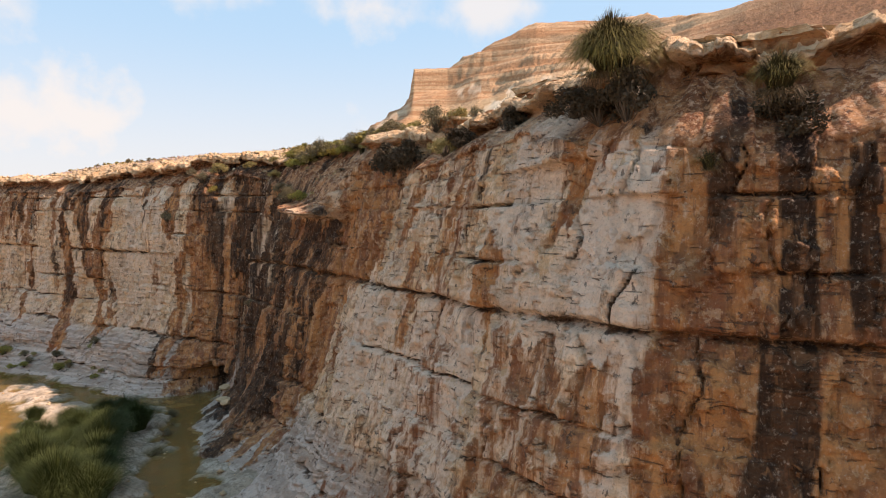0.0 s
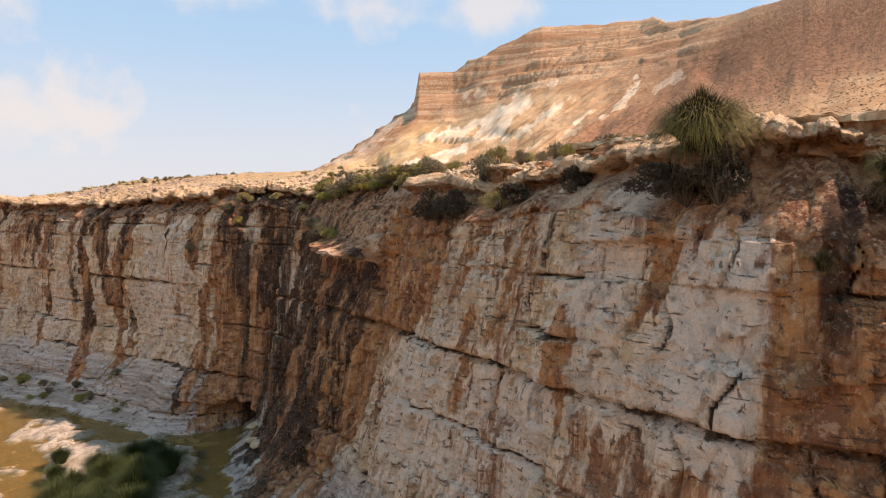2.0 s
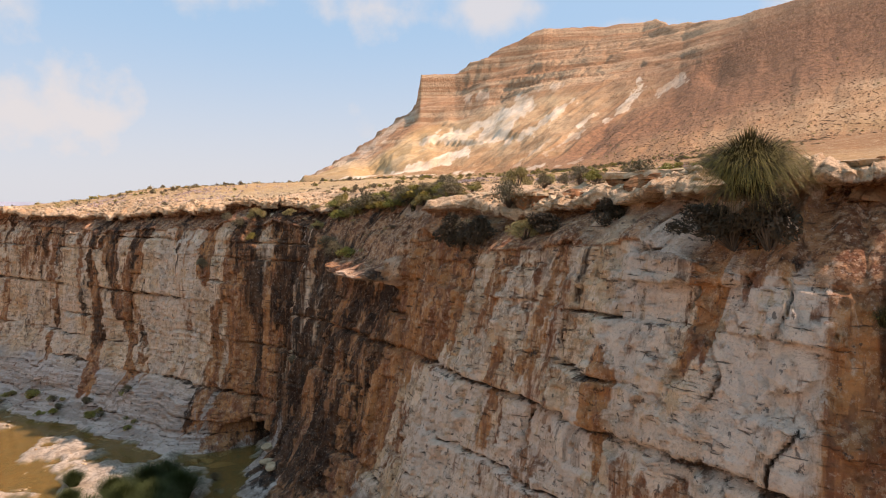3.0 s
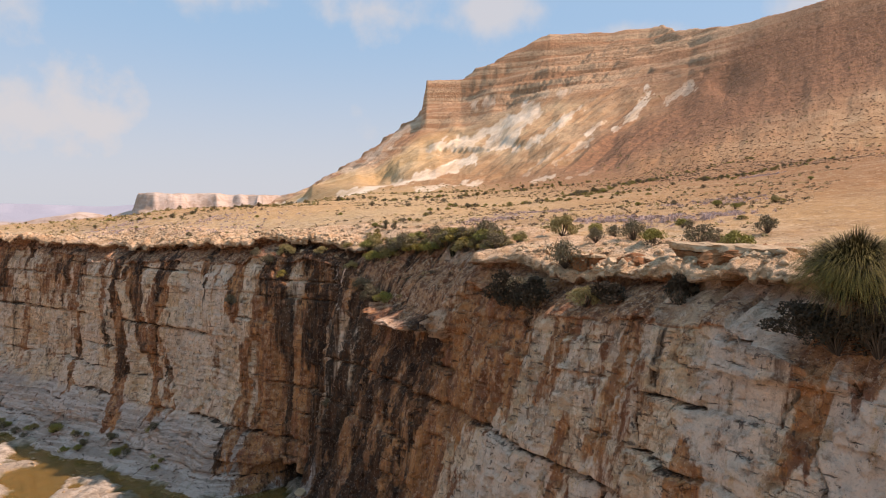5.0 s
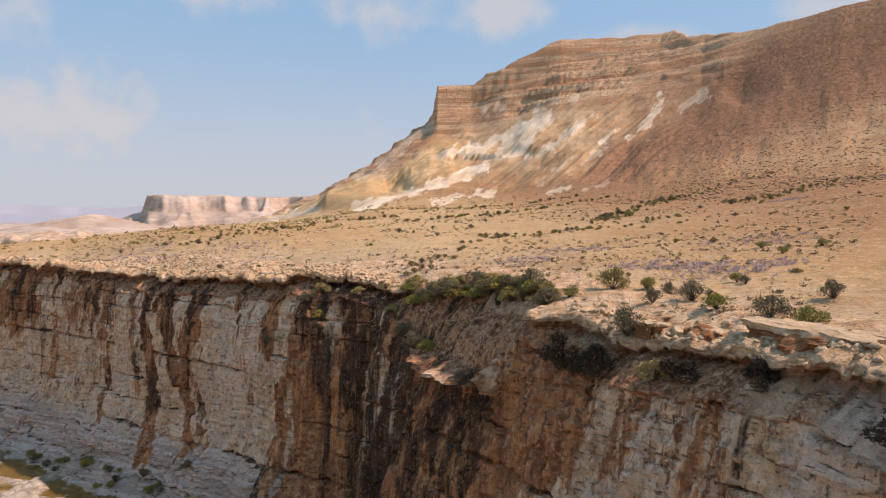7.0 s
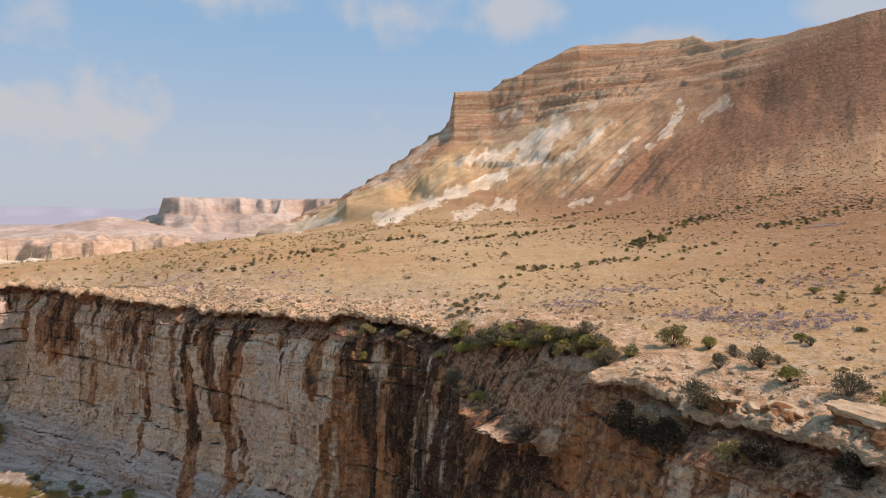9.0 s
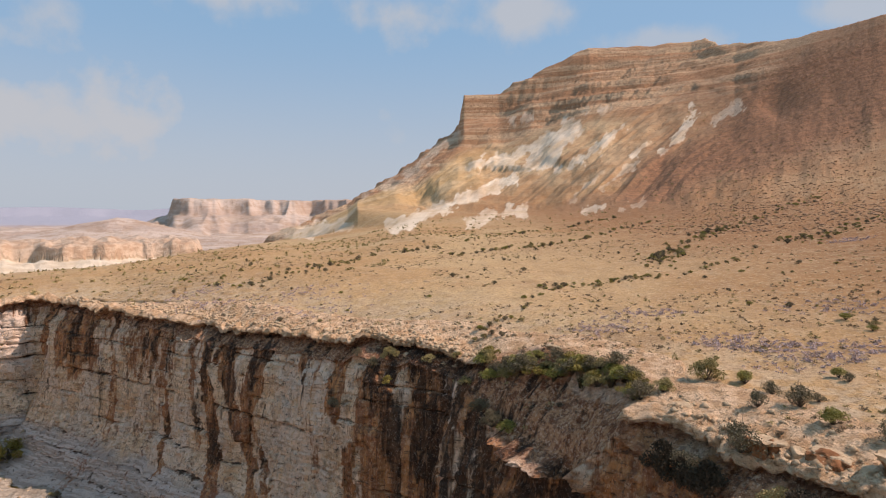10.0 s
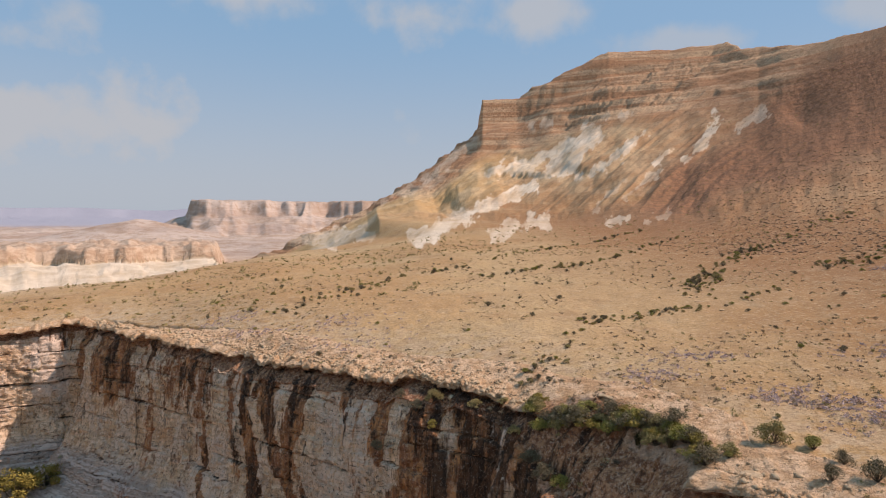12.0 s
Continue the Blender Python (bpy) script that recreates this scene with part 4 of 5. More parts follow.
# ---- plants and stones ----
def foliage_material(name, dark, light, tip=None, ends=None):
    m = Mat(name, 0.7, 0.2)
    c = m.mix(m.island(), dark, light)
    c = m.mix(m.math("MULTIPLY", m.random(), 0.5), c, tip or light)
    if ends:
        c = m.mix(m.ramp(m.attr("along")[0], 0.65, 1.0), c, ends)
    m.b.inputs["Subsurface Weight"].default_value = 0.0
    return m.done(c)


def stone_material(name, a, b, spot):
    m = Mat(name, 0.92, 0.15)
    c = m.mix(m.ramp(m.noise(2.2, 6, 0.65), 0.38, 0.62), a, b)
    c = m.mix(m.ramp(m.noise(11.0, 5, 0.7), 0.52, 0.66, 0.0, 0.6), c, spot)
    c = m.mix(m.math("MULTIPLY", m.island(), 0.35), c, spot)
    return m.done(c, m.noise(6.0, 6, 0.7), 0.6, 0.1)


LEAF_OLIVE = foliage_material("olive_leaves", (0.20, 0.165, 0.055), (0.41, 0.34, 0.14), (0.38, 0.29, 0.13))
LEAF_GREEN = foliage_material("green_leaves", (0.16, 0.155, 0.034), (0.36, 0.33, 0.085), (0.36, 0.30, 0.10))
LEAF_GREY = foliage_material("grey_leaves", (0.13, 0.11, 0.06), (0.22, 0.19, 0.115), (0.19, 0.15, 0.085))
LEAF_DRY = foliage_material("dry_twigs", (0.11, 0.075, 0.045), (0.26, 0.19, 0.115), (0.18, 0.12, 0.08))
LEAF_YELLOW = foliage_material("yellow_leaves", (0.16, 0.125, 0.025), (0.34, 0.26, 0.06))
# near-black: the cliff face's shade is put into these twigs' colour
LEAF_SHADED = foliage_material("dark_brush_twigs", (0.030, 0.022, 0.014), (0.075, 0.055, 0.032))
LEAF_PURPLE = foliage_material("purple_blossom", (0.41, 0.30, 0.28), (0.53, 0.42, 0.39))
BLADE_GREEN = foliage_material("grass_blades", (0.018, 0.015, 0.007), (0.060, 0.047, 0.016), ends=(0.27, 0.21, 0.055))
BLADE_DRY = foliage_material("dead_blades", (0.045, 0.032, 0.018), (0.16, 0.105, 0.05))
REED = foliage_material("reed_blades", (0.016, 0.026, 0.006), (0.045, 0.06, 0.014), ends=(0.055, 0.068, 0.018))
BARK = foliage_material("shrub_wood", (0.06, 0.042, 0.028), (0.13, 0.095, 0.065))
STONE_PALE = stone_material("pale_stone", (0.48, 0.33, 0.19), (0.62, 0.47, 0.30), (0.27, 0.18, 0.11))
STONE_RED = stone_material("red_conglomerate", (0.27, 0.11, 0.044), (0.44, 0.22, 0.10), (0.14, 0.065, 0.032))
STONE_DARK = stone_material("dark_gravel", (0.28, 0.17, 0.10), (0.38, 0.24, 0.145), (0.20, 0.125, 0.08))


def mesh_of(name, verts, faces, material, shade=False):
    me = bpy.data.meshes.new(name)
    verts, faces = np.asarray(verts, np.float32), np.asarray(faces, np.int32)
    n, k = faces.shape
    me.vertices.add(len(verts))
    me.vertices.foreach_set("co", verts.ravel())
    me.loops.add(n * k)
    me.loops.foreach_set("vertex_index", faces.ravel())
    me.polygons.add(n)
    me.polygons.foreach_set("loop_start", np.arange(0, n * k, k, dtype=np.int32))
    me.polygons.foreach_set("loop_total", np.full(n, k, np.int32))
    if shade:
        me.polygons.foreach_set("use_smooth", np.ones(n, bool))
    me.update(calc_edges=True)
    me.materials.append(material)
    return me


def part(name, me, parent, label=""):
    ob = new(name, me)
    ob.parent = parent
    return tagged(ob, label) if label else ob


def blades(rng, n, height, spread, width, droop, base=0.22, up=0.78):
    """Arching blades out of one root: verts and quads."""
    a = rng.uniform(0, 2 * np.pi, n)
    lean = np.sqrt(rng.uniform(0, 1, n))
    h = height * rng.uniform(0.6, 1.0, n) * (1 - (1 - up) * lean)
    reach = spread * lean * rng.uniform(0.7, 1.0, n)
    r0 = base * spread * lean
    t = np.linspace(0, 1, 6)[None, :]
    rad = r0[:, None] + (reach - r0)[:, None] * t**1.3
    z = h[:, None] * (1.9 * t - 0.9 * t**2) - (droop * lean * rng.uniform(0.3, 1.0, n) * height)[:, None] * t**3
    a2 = a[:, None] + 0.35 * (rng.uniform(-1, 1, n))[:, None] * t
    x, y = rad * np.cos(a2), rad * np.sin(a2)
    w = width * (1 - t * 0.92) * rng.uniform(0.6, 1.2, n)[:, None] / 2
    tw = a + rng.uniform(-0.9, 0.9, n) + np.pi / 2
    ox, oy = w * np.cos(tw)[:, None], w * np.sin(tw)[:, None]
    v = np.stack([np.stack([x - ox, y - oy, z], -1), np.stack([x + ox, y + oy, z], -1)], 2).reshape(-1, 3)
    i = (np.arange(n)[:, None] * 12 + np.arange(5)[None, :] * 2).ravel()
    return v, np.stack([i, i + 1, i + 3, i + 2], -1)


def leaves(rng, centres, radii, per, size, flat=0.8):
    """Small leaf quads in lumps, thinner towards the lumps' middles."""
    V, F, k = [], [], 0
    for c, r in zip(centres, radii):
        n = int(per)
        d = rng.normal(size=(n, 3))
        d /= np.linalg.norm(d, axis=1)[:, None]
        p = np.array(c) + d * (r * rng.uniform(0.35, 1.0, n) ** 0.6)[:, None] * np.array([1, 1, flat])
        p[:, 2] = np.abs(p[:, 2])
        u = rng.normal(size=(n, 3)) + d * 0.8
        u /= np.linalg.norm(u, axis=1)[:, None]
        w = np.cross(u, rng.normal(size=(n, 3)))
        w /= np.linalg.norm(w, axis=1)[:, None]
        s = size * rng.uniform(0.6, 1.3, n)[:, None]
        V.append(np.stack([p - u * s, p + w * s * 0.45, p + u * s, p - w * s * 0.45], 1).reshape(-1, 3))
        F.append(k + np.arange(n * 4).reshape(-1, 4))
        k += n * 4
    return np.concatenate(V), np.concatenate(F)


def twigs(rng, ends, thick):
    """Bent three-sided stems from the root to each end."""
    V, F, k = [], [], 0
    for e in ends:
        e = np.array(e)
        mid = e * 0.5 + rng.normal(size=3) * 0.10 * np.linalg.norm(e)
        for j, (p, r) in enumerate(((e * 0.02, thick), (mid, thick * 0.7), (e * 1.08, thick * 0.25))):
            for q in range(3):
                an = q * 2.094
                V.append(p + np.array([math.cos(an) * r, math.sin(an) * r, 0]))
        for j in range(2):
            for q in range(3):
                a, b = k + j * 3 + q, k + j * 3 + (q + 1) % 3
                F.append((a, b, b + 3, a + 3))
        k += 9
    return np.array(V), np.array(F)


def make_shrub(seed, leaf, lumps=9, per=90, size=0.05, tall=0.75, name="shrub", label="", stems=14):
    """A metre-wide shrub: stems and lumps of small leaves."""
    rng = np.random.default_rng(seed)
    c = []
    for _ in range(lumps):
        a, q = rng.uniform(0, 6.28), rng.uniform(0, 1) ** 0.6
        c.append((0.36 * q * math.cos(a), 0.36 * q * math.sin(a), tall * (0.25 + 0.42 * (1 - q * q) + rng.uniform(-0.08, 0.10))))
    root = tagged(new(name), label, "shrub")
    part("foliage", mesh_of("foliage", *leaves(rng, c, rng.uniform(0.12, 0.24, lumps), per, size), leaf), root)
    ends = c + [tuple(np.array(c[k % lumps]) * rng.uniform(0.9, 1.35) + rng.normal(size=3) * 0.06) for k in range(stems)]
    part("branchwork", mesh_of("branchwork", *twigs(rng, ends, 0.012), BARK), root, "thin brown woody stems")
    return root


def make_grass(seed, n, height, spread, width, droop, material, name, label, skirt=0):
    rng = np.random.default_rng(seed)
    root = tagged(new(name), label, "grass")
    me = mesh_of("leafage", *blades(rng, n, height, spread, width, droop), material)
    paint(me, "along", np.tile(np.repeat(np.linspace(0, 1, 6), 2), n))
    part("leafage", me, root)
    if skirt:
        v, f = blades(rng, skirt, height * 0.30, spread * 0.80, width, 1.9, 0.5, 0.6)
        part("dead_leaves", mesh_of("dead_leaves", v, f, BLADE_DRY), root, "hanging brown dead leaves")
    return root


def make_stone(seed, material, name, label, category="rock"):
    """A metre-long angular stone."""
    rng = np.random.default_rng(seed)
    bm = bmesh.new()
    bmesh.ops.create_icosphere(bm, subdivisions=4, radius=0.5)
    cuts = [Vector(rng.normal(size=3)).normalized() for _ in range(15)]
    for v in bm.verts:
        for n in cuts:
            d = v.co.dot(n) - 0.31
            if d > 0:
                v.co -= n * d * 0.92
        v.co += v.co.normalized() * (0.05 * noise.noise(v.co * 4 + Vector((seed, 0, 0))) + 0.03 * noise.noise(v.co * 11 + Vector((0, seed, 0))))
    me = bpy.data.meshes.new(name)
    bm.to_mesh(me)
    bm.free()
    me.materials.append(material)
    return tagged(new(name, me), label, category)


# where things stand: straight down onto the rock or the ground
from mathutils.bvhtree import BVHTree

_deps = bpy.context.evaluated_depsgraph_get()
TREES = [BVHTree.FromObject(bpy.data.objects[n], _deps) for n in ("ground", "cliff", "canyon_floor")]


def drop(x, y, top=400.0):
    best = None
    for t in TREES:
        hit = t.ray_cast(Vector((x, y, top)), Vector((0, 0, -1)))[0]
        if hit and (best is None or hit.z > best):
            best = hit.z
    return best or 0.0


def at_rim(s, back):
    """A place on the plan at a chainage, so far behind the 11 m line."""
    return tuple(float(np.interp(s, RIM[0], RIM[a]) - back * np.interp(s, RIM[0], RIM[b])) for a, b in ((1, 5), (2, 6)))


def stand(ob, x, y, size, rng, sink=0.03, z=None, tall=1.0):
    z = drop(x, y) if z is None else z
    m = Matrix.Translation((x, y, z - sink * size)) @ Matrix.Rotation(rng.uniform(0, 6.28), 4, "Z") @ Matrix.Diagonal((size, size * rng.uniform(0.85, 1.15), size * tall * rng.uniform(0.85, 1.15), 1))
    if ob.get("placed"):
        return copy_thing(ob, m)
    ob["placed"] = 1
    ob.matrix_basis = m
    return ob


def drop_key(obs):
    for ob in obs:
        if "placed" in ob:
            del ob["placed"]


SHRUBS = {
    "olive": [make_shrub(10 + k, LEAF_OLIVE, 12, 200, 0.030, 0.7, "desert_shrub", "olive-green low desert shrub on stony ground") for k in range(3)],
    "green": [make_shrub(20 + k, LEAF_GREEN, 11, 200, 0.028, 0.62, "green_shrub", "bright green small desert shrub on stony ground") for k in range(2)],
    "grey": [make_shrub(30 + k, LEAF_GREY, 12, 150, 0.026, 0.72, "grey_shrub", "grey-green twiggy desert shrub on stony ground", 30) for k in range(3)],
    "dry": [make_shrub(40 + k, LEAF_DRY, 10, 110, 0.026, 0.55, "dry_shrub", "dry brown leafless desert shrub on sandy ground", 40) for k in range(2)],
    "dark": [make_shrub(55 + k, LEAF_SHADED, 14, 220, 0.034, 0.9, "dark_brush", "dark brush hanging on the cliff face, its shade put into the twigs' colour", 40) for k in range(2)],
    "yellow": [make_shrub(50, LEAF_YELLOW, 8, 180, 0.030, 0.8, "yellow_shrub", "yellow-green bushy shrub rooted near the rim")],
}
RNG = np.random.default_rng(7)


def plant(kind, x, y, size, z=None, tall=1.0, group=""):
    size = size * 0.62
    ob = stand(SHRUBS[kind][int(RNG.integers(len(SHRUBS[kind])))], x, y, size, RNG, z=z, tall=tall)
    return tagged(ob, group=group) if group else ob


# the big grass tussocks on the rim
tussock = make_grass(3, 6500, 1.45, 1.45, 0.026, 0.55, BLADE_GREEN, "grass_tussock", "big yellow-green grass tussock hanging over the rim", 700)
tussock.matrix_basis = pose(4.6, 17.1, 16.05, 12, -8, 0) @ Matrix.Diagonal((1.15, 1.15, 1.3, 1))
tussock_small = make_grass(4, 1300, 1.15, 0.95, 0.024, 0.45, BLADE_GREEN, "grass_tussock", "smaller olive grass tussock on a ledge of the stained cliff", 600)
tussock_small.matrix_basis = pose(7.6, 14.3, 15.1, 12, -8, 0)
ledge_grass = make_grass(5, 260, 0.6, 0.42, 0.016, 0.6, BLADE_GREEN, "ledge_grass", "thin grass growing from a crack in the cliff", 120)
ledge_grass.matrix_basis = pose(5.95, 14.05, 13.35, 14, -12, 0)

# bushes in the hollow over the alcove
HOLLOW = [(-9.3, 38.0, 2.6, "grey"), (-8.6, 37.2, 2.0, "green"), (-10.0, 39.2, 2.4, "grey"), (-11.4, 42.8, 1.4, "olive"), (-5.9, 36.2, 1.0, "dry"), (-7.2, 37.2, 0.9, "dry"), (-2.6, 32.6, 1.8, "grey"), (-10.9, 40.6, 1.8, "olive")]
_line = catmull([(-9.6, 41.2), (-7.6, 39.6), (-5.2, 38.0), (-3.2, 35.8), (-1.7, 33.2)], 11)
for k in range(44):
    x, y = _line[k] + RNG.normal(size=2) * 0.40
    HOLLOW.append((float(x), float(y), float(RNG.uniform(1.5, 2.5)), ("olive", "green", "yellow", "olive", "grey")[k % 5]))
for x, y, size, kind in HOLLOW:
    plant(kind, x, y, size, tall=0.85, group="bushes over the alcove")
for k in range(5):
    x, y = -7.2 + 1.25 * k, 39.2 - 1.35 * k
    g = make_grass(60 + k, 220, 1.0, 0.5, 0.012, 0.2, BLADE_DRY if k % 2 else BLADE_GREEN, "tall_grass", "tall thin dry grass among the alcove bushes")
    g.matrix_basis = Matrix.Translation((x, y, drop(x, y) - 0.05))

# bushes rooted in the face under the rim
for x, y, z, size, kind in (
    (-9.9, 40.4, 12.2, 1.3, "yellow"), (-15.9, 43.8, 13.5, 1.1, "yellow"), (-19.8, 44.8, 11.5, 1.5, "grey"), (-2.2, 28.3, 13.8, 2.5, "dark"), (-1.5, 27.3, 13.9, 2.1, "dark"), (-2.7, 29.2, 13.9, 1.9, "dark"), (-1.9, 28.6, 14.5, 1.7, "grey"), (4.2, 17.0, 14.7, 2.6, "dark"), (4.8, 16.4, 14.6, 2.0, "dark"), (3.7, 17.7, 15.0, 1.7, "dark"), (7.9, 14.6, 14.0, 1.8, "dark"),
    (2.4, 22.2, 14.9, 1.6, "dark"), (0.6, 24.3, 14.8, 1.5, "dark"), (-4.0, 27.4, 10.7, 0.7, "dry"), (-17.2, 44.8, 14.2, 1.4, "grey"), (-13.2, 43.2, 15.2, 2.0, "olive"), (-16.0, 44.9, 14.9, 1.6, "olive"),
    (-18.4, 45.9, 14.8, 1.2, "grey"),
):
    plant(kind, x, y, size, z=z, group="bushes on the cliff face")

# shrubs on the terrace behind the near rim
for x, y, size, kind in (
    (0.8, 33.9, 1.5, "olive"), (2.3, 33.1, 0.9, "green"), (1.6, 30.2, 0.8, "grey"), (2.8, 31.6, 0.8, "grey"), (3.2, 29.9, 1.0, "grey"), (3.4, 27.9, 1.0, "green"), (-0.3, 27.3, 1.5, "grey"),
    (0.6, 27.1, 0.9, "dry"), (0.1, 25.2, 1.3, "olive"), (0.9, 24.7, 1.0, "dry"), (1.5, 28.0, 0.9, "dry"), (4.5, 25.9, 1.2, "grey"), (5.2, 26.2, 1.0, "dry"), (5.3, 24.6, 1.2, "green"),
    (9.8, 33.9, 0.8, "olive"), (4.2, 30.4, 0.6, "grey"), (12.4, 42.8, 0.8, "green"), (13.1, 41.1, 0.7, "olive"), (15.3, 41.2, 1.0, "olive"), (7.0, 30.0, 0.7, "dry"), (8.2, 28.2, 0.9, "grey"),
    (6.5, 33.0, 0.7, "green"), (-1.6, 32.6, 0.5, "green"),
):
    plant(kind, x, y, size * 1.4, group="shrubs behind the near rim")

# shrub lines in the shallow runnels
LINES = [
    [(-46.0, 78.0), (-34.0, 66.5), (-31.5, 71.4), (-28.6, 75.0), (-25.6, 83.3), (-16.8, 93.3), (-4.4, 112.8), (6.9, 123.9), (20.0, 140.0)],
    [(-9.6, 45.0), (-8.4, 47.0), (-4.7, 55.9), (-1.9, 58.7), (1.9, 60.2), (5.7, 61.4), (10.6, 63.8), (16.2, 68.7)],
    [(-14.7, 84.0), (-5.6, 91.0), (2.7, 94.6), (12.2, 108.7), (22.0, 120.0)],
    [(7.8, 68.9), (11.4, 75.3), (15.1, 81.0), (22.2, 93.0), (28.8, 99.8), (41.9, 113.6), (52.7, 123.5)],
    [(27.0, 78.5), (29.1, 79.7), (33.9, 82.4), (39.9, 85.7), (48.0, 92.0)],
]
for line, count, wide in zip(LINES, (130, 90, 60, 170, 80), (1.1, 0.9, 0.9, 1.7, 2.6)):
    c = catmull(line, 20)
    for _ in range(count):
        p = c[int(RNG.integers(len(c)))] + RNG.normal(size=2) * wide * 0.6
        plant(("olive", "olive", "green", "grey")[int(RNG.integers(4))], float(p[0]), float(p[1]), float(RNG.uniform(0.35, 0.85)) * (1.0 + 0.3 * (abs(p[1] - 60) > 15)), group="shrubs along the runnels")

# scattered shrubs
placed = 0
while placed < 110:
    a, r = math.radians(RNG.uniform(-48, 36)), RNG.uniform(30, 110)
    x, y = CENTRE[0] + r * math.sin(a), CENTRE[1] + r * math.cos(a)
    if rim_distance(np.array([x]), np.array([y]))[0] < 2.5 or fbm(np.array([x * 0.06]), np.array([y * 0.06]), 401, 3)[0] < -0.12:
        continue
    plant(("olive", "grey", "grey", "dry", "green")[int(RNG.integers(5))], x, y, float(RNG.uniform(0.35, 0.85)), group="scattered plateau shrubs")
    placed += 1

# along the stream
for k in range(34):
    t = k / 33
    x, y = -46 + 21.5 * t + RNG.normal() * 0.6, 54.2 - 9.4 * t + RNG.normal() * 0.5
    plant(("olive", "grey", "green")[k % 3], x, y, float(RNG.uniform(0.8, 1.5)), group="streamside shrubs")
for k, (x, y) in enumerate([(-15.6, 35.4), (-15.2, 33.8), (-14.9, 32.4), (-14.6, 31.0), (-14.3, 29.4), (-12.2, 39.0), (-12.0, 37.6), (-16.2, 36.8)]):
    plant("grey" if k % 2 else "dry", x, y, 0.9, group="streamside shrubs")
reed = make_grass(80, 3000, 2.4, 1.9, 0.020, 0.30, REED, "reed_clump", "tall dense dark green reeds beside the stream")
for k, (x, y, size) in enumerate([(-18.8, 34.2, 0.9), (-17.9, 33.0, 1.0), (-17.2, 31.4, 1.05), (-16.6, 29.8, 1.1), (-16.0, 28.2, 1.1), (-15.2, 26.6, 1.1), (-18.9, 31.8, 1.0), (-18.3, 29.9, 1.0),
                                  (-17.4, 28.0, 1.1), (-20.2, 33.2, 0.8), (-20.0, 30.6, 0.8), (-16.6, 25.8, 1.1), (-23.6, 35.4, 0.6), (-22.6, 33.4, 0.6), (-15.6, 24.6, 1.3), (-14.4, 24.8, 1.2), (-17.6, 26.4, 1.3), (-18.4, 35.4, 0.9), (-17.0, 34.0, 0.9), (-19.4, 28.4, 1.1)]):
    tagged(stand(reed, x, y, size, RNG), group="reeds by the stream")

for x, y, size in ((-57.0, 59.0, 6.0), (-58.8, 60.6, 5.0), (-59.5, 57.6, 5.5), (-55.4, 60.8, 4.0)):
    tagged(plant("yellow", x, y, size, group="golden bushes on the canyon floor"), "golden-yellow bush on the canyon floor")

# slabs and boulders along the rim
STONES = [make_stone(k, STONE_PALE, "rim_boulder", "pale angular limestone boulder on the rim") for k in range(4)]


def make_ledge(seed, long, deep, high, label):
    """A block of red conglomerate under a pale crust that juts out over it."""
    root = tagged(new("conglomerate_ledge"), label, "rock", "conglomerate blocks")
    for name, z0, z1, grow, material, tag in (("block", 0.0, 0.86, 0.0, STONE_RED, ""), ("crust", 0.84, 1.0, 0.05, STONE_PALE, "pale hard crust slab")):
        bm = bmesh.new()
        bmesh.ops.create_cube(bm, size=1.0)
        bmesh.ops.subdivide_edges(bm, edges=bm.edges[:], cuts=17, use_grid_fill=True)
        for v in bm.verts:
            u = v.co.copy()
            # superellipse outline, flat beds
            k = (abs(2 * u.x) ** 5 + abs(2 * u.y) ** 5) ** 0.2
            f = max(abs(2 * u.x), abs(2 * u.y)) / max(k, 1e-6)
            p = Vector((u.x * f * (long + grow), u.y * f * (deep + grow), (z0 + (z1 - z0) * (u.z + 0.5)) * high))
            q = p + Vector((seed * 7.1, 0, 0))
            edge = noise.noise(q * 0.8) * 0.55 + noise.noise(q * 1.9) * 0.34 + noise.noise(q * 4.3) * 0.20 + noise.noise(q * 9) * 0.08
            side = Vector((u.x, u.y * 1.4, 0))
            calm = 0.35 if name == "crust" else 1.0
            p += side * edge * 1.7 * (0.75 + 0.25 * calm) + calm * Vector((0, 0, (noise.noise(q * 0.9) * 0.30 + noise.noise(q * 2.6) * 0.16 + noise.noise(q * 7) * 0.05) * (1 if u.z > 0 else 0.4)))
            v.co = p
        me = bpy.data.meshes.new(name)
        bm.to_mesh(me)
        bm.free()
        me.materials.append(material)
        part(name, me, root, tag)
    return root


def set_stone(ob, x, y, z, sx, sy, sz, turn):
    m = Matrix.Translation((x, y, z)) @ Matrix.Rotation(turn, 4, "Z") @ Matrix.Diagonal((sx, sy, sz, 1))
    if ob.get("placed"):
        return copy_thing(ob, m)
    ob["placed"] = 1
    ob.matrix_basis = m
    return ob


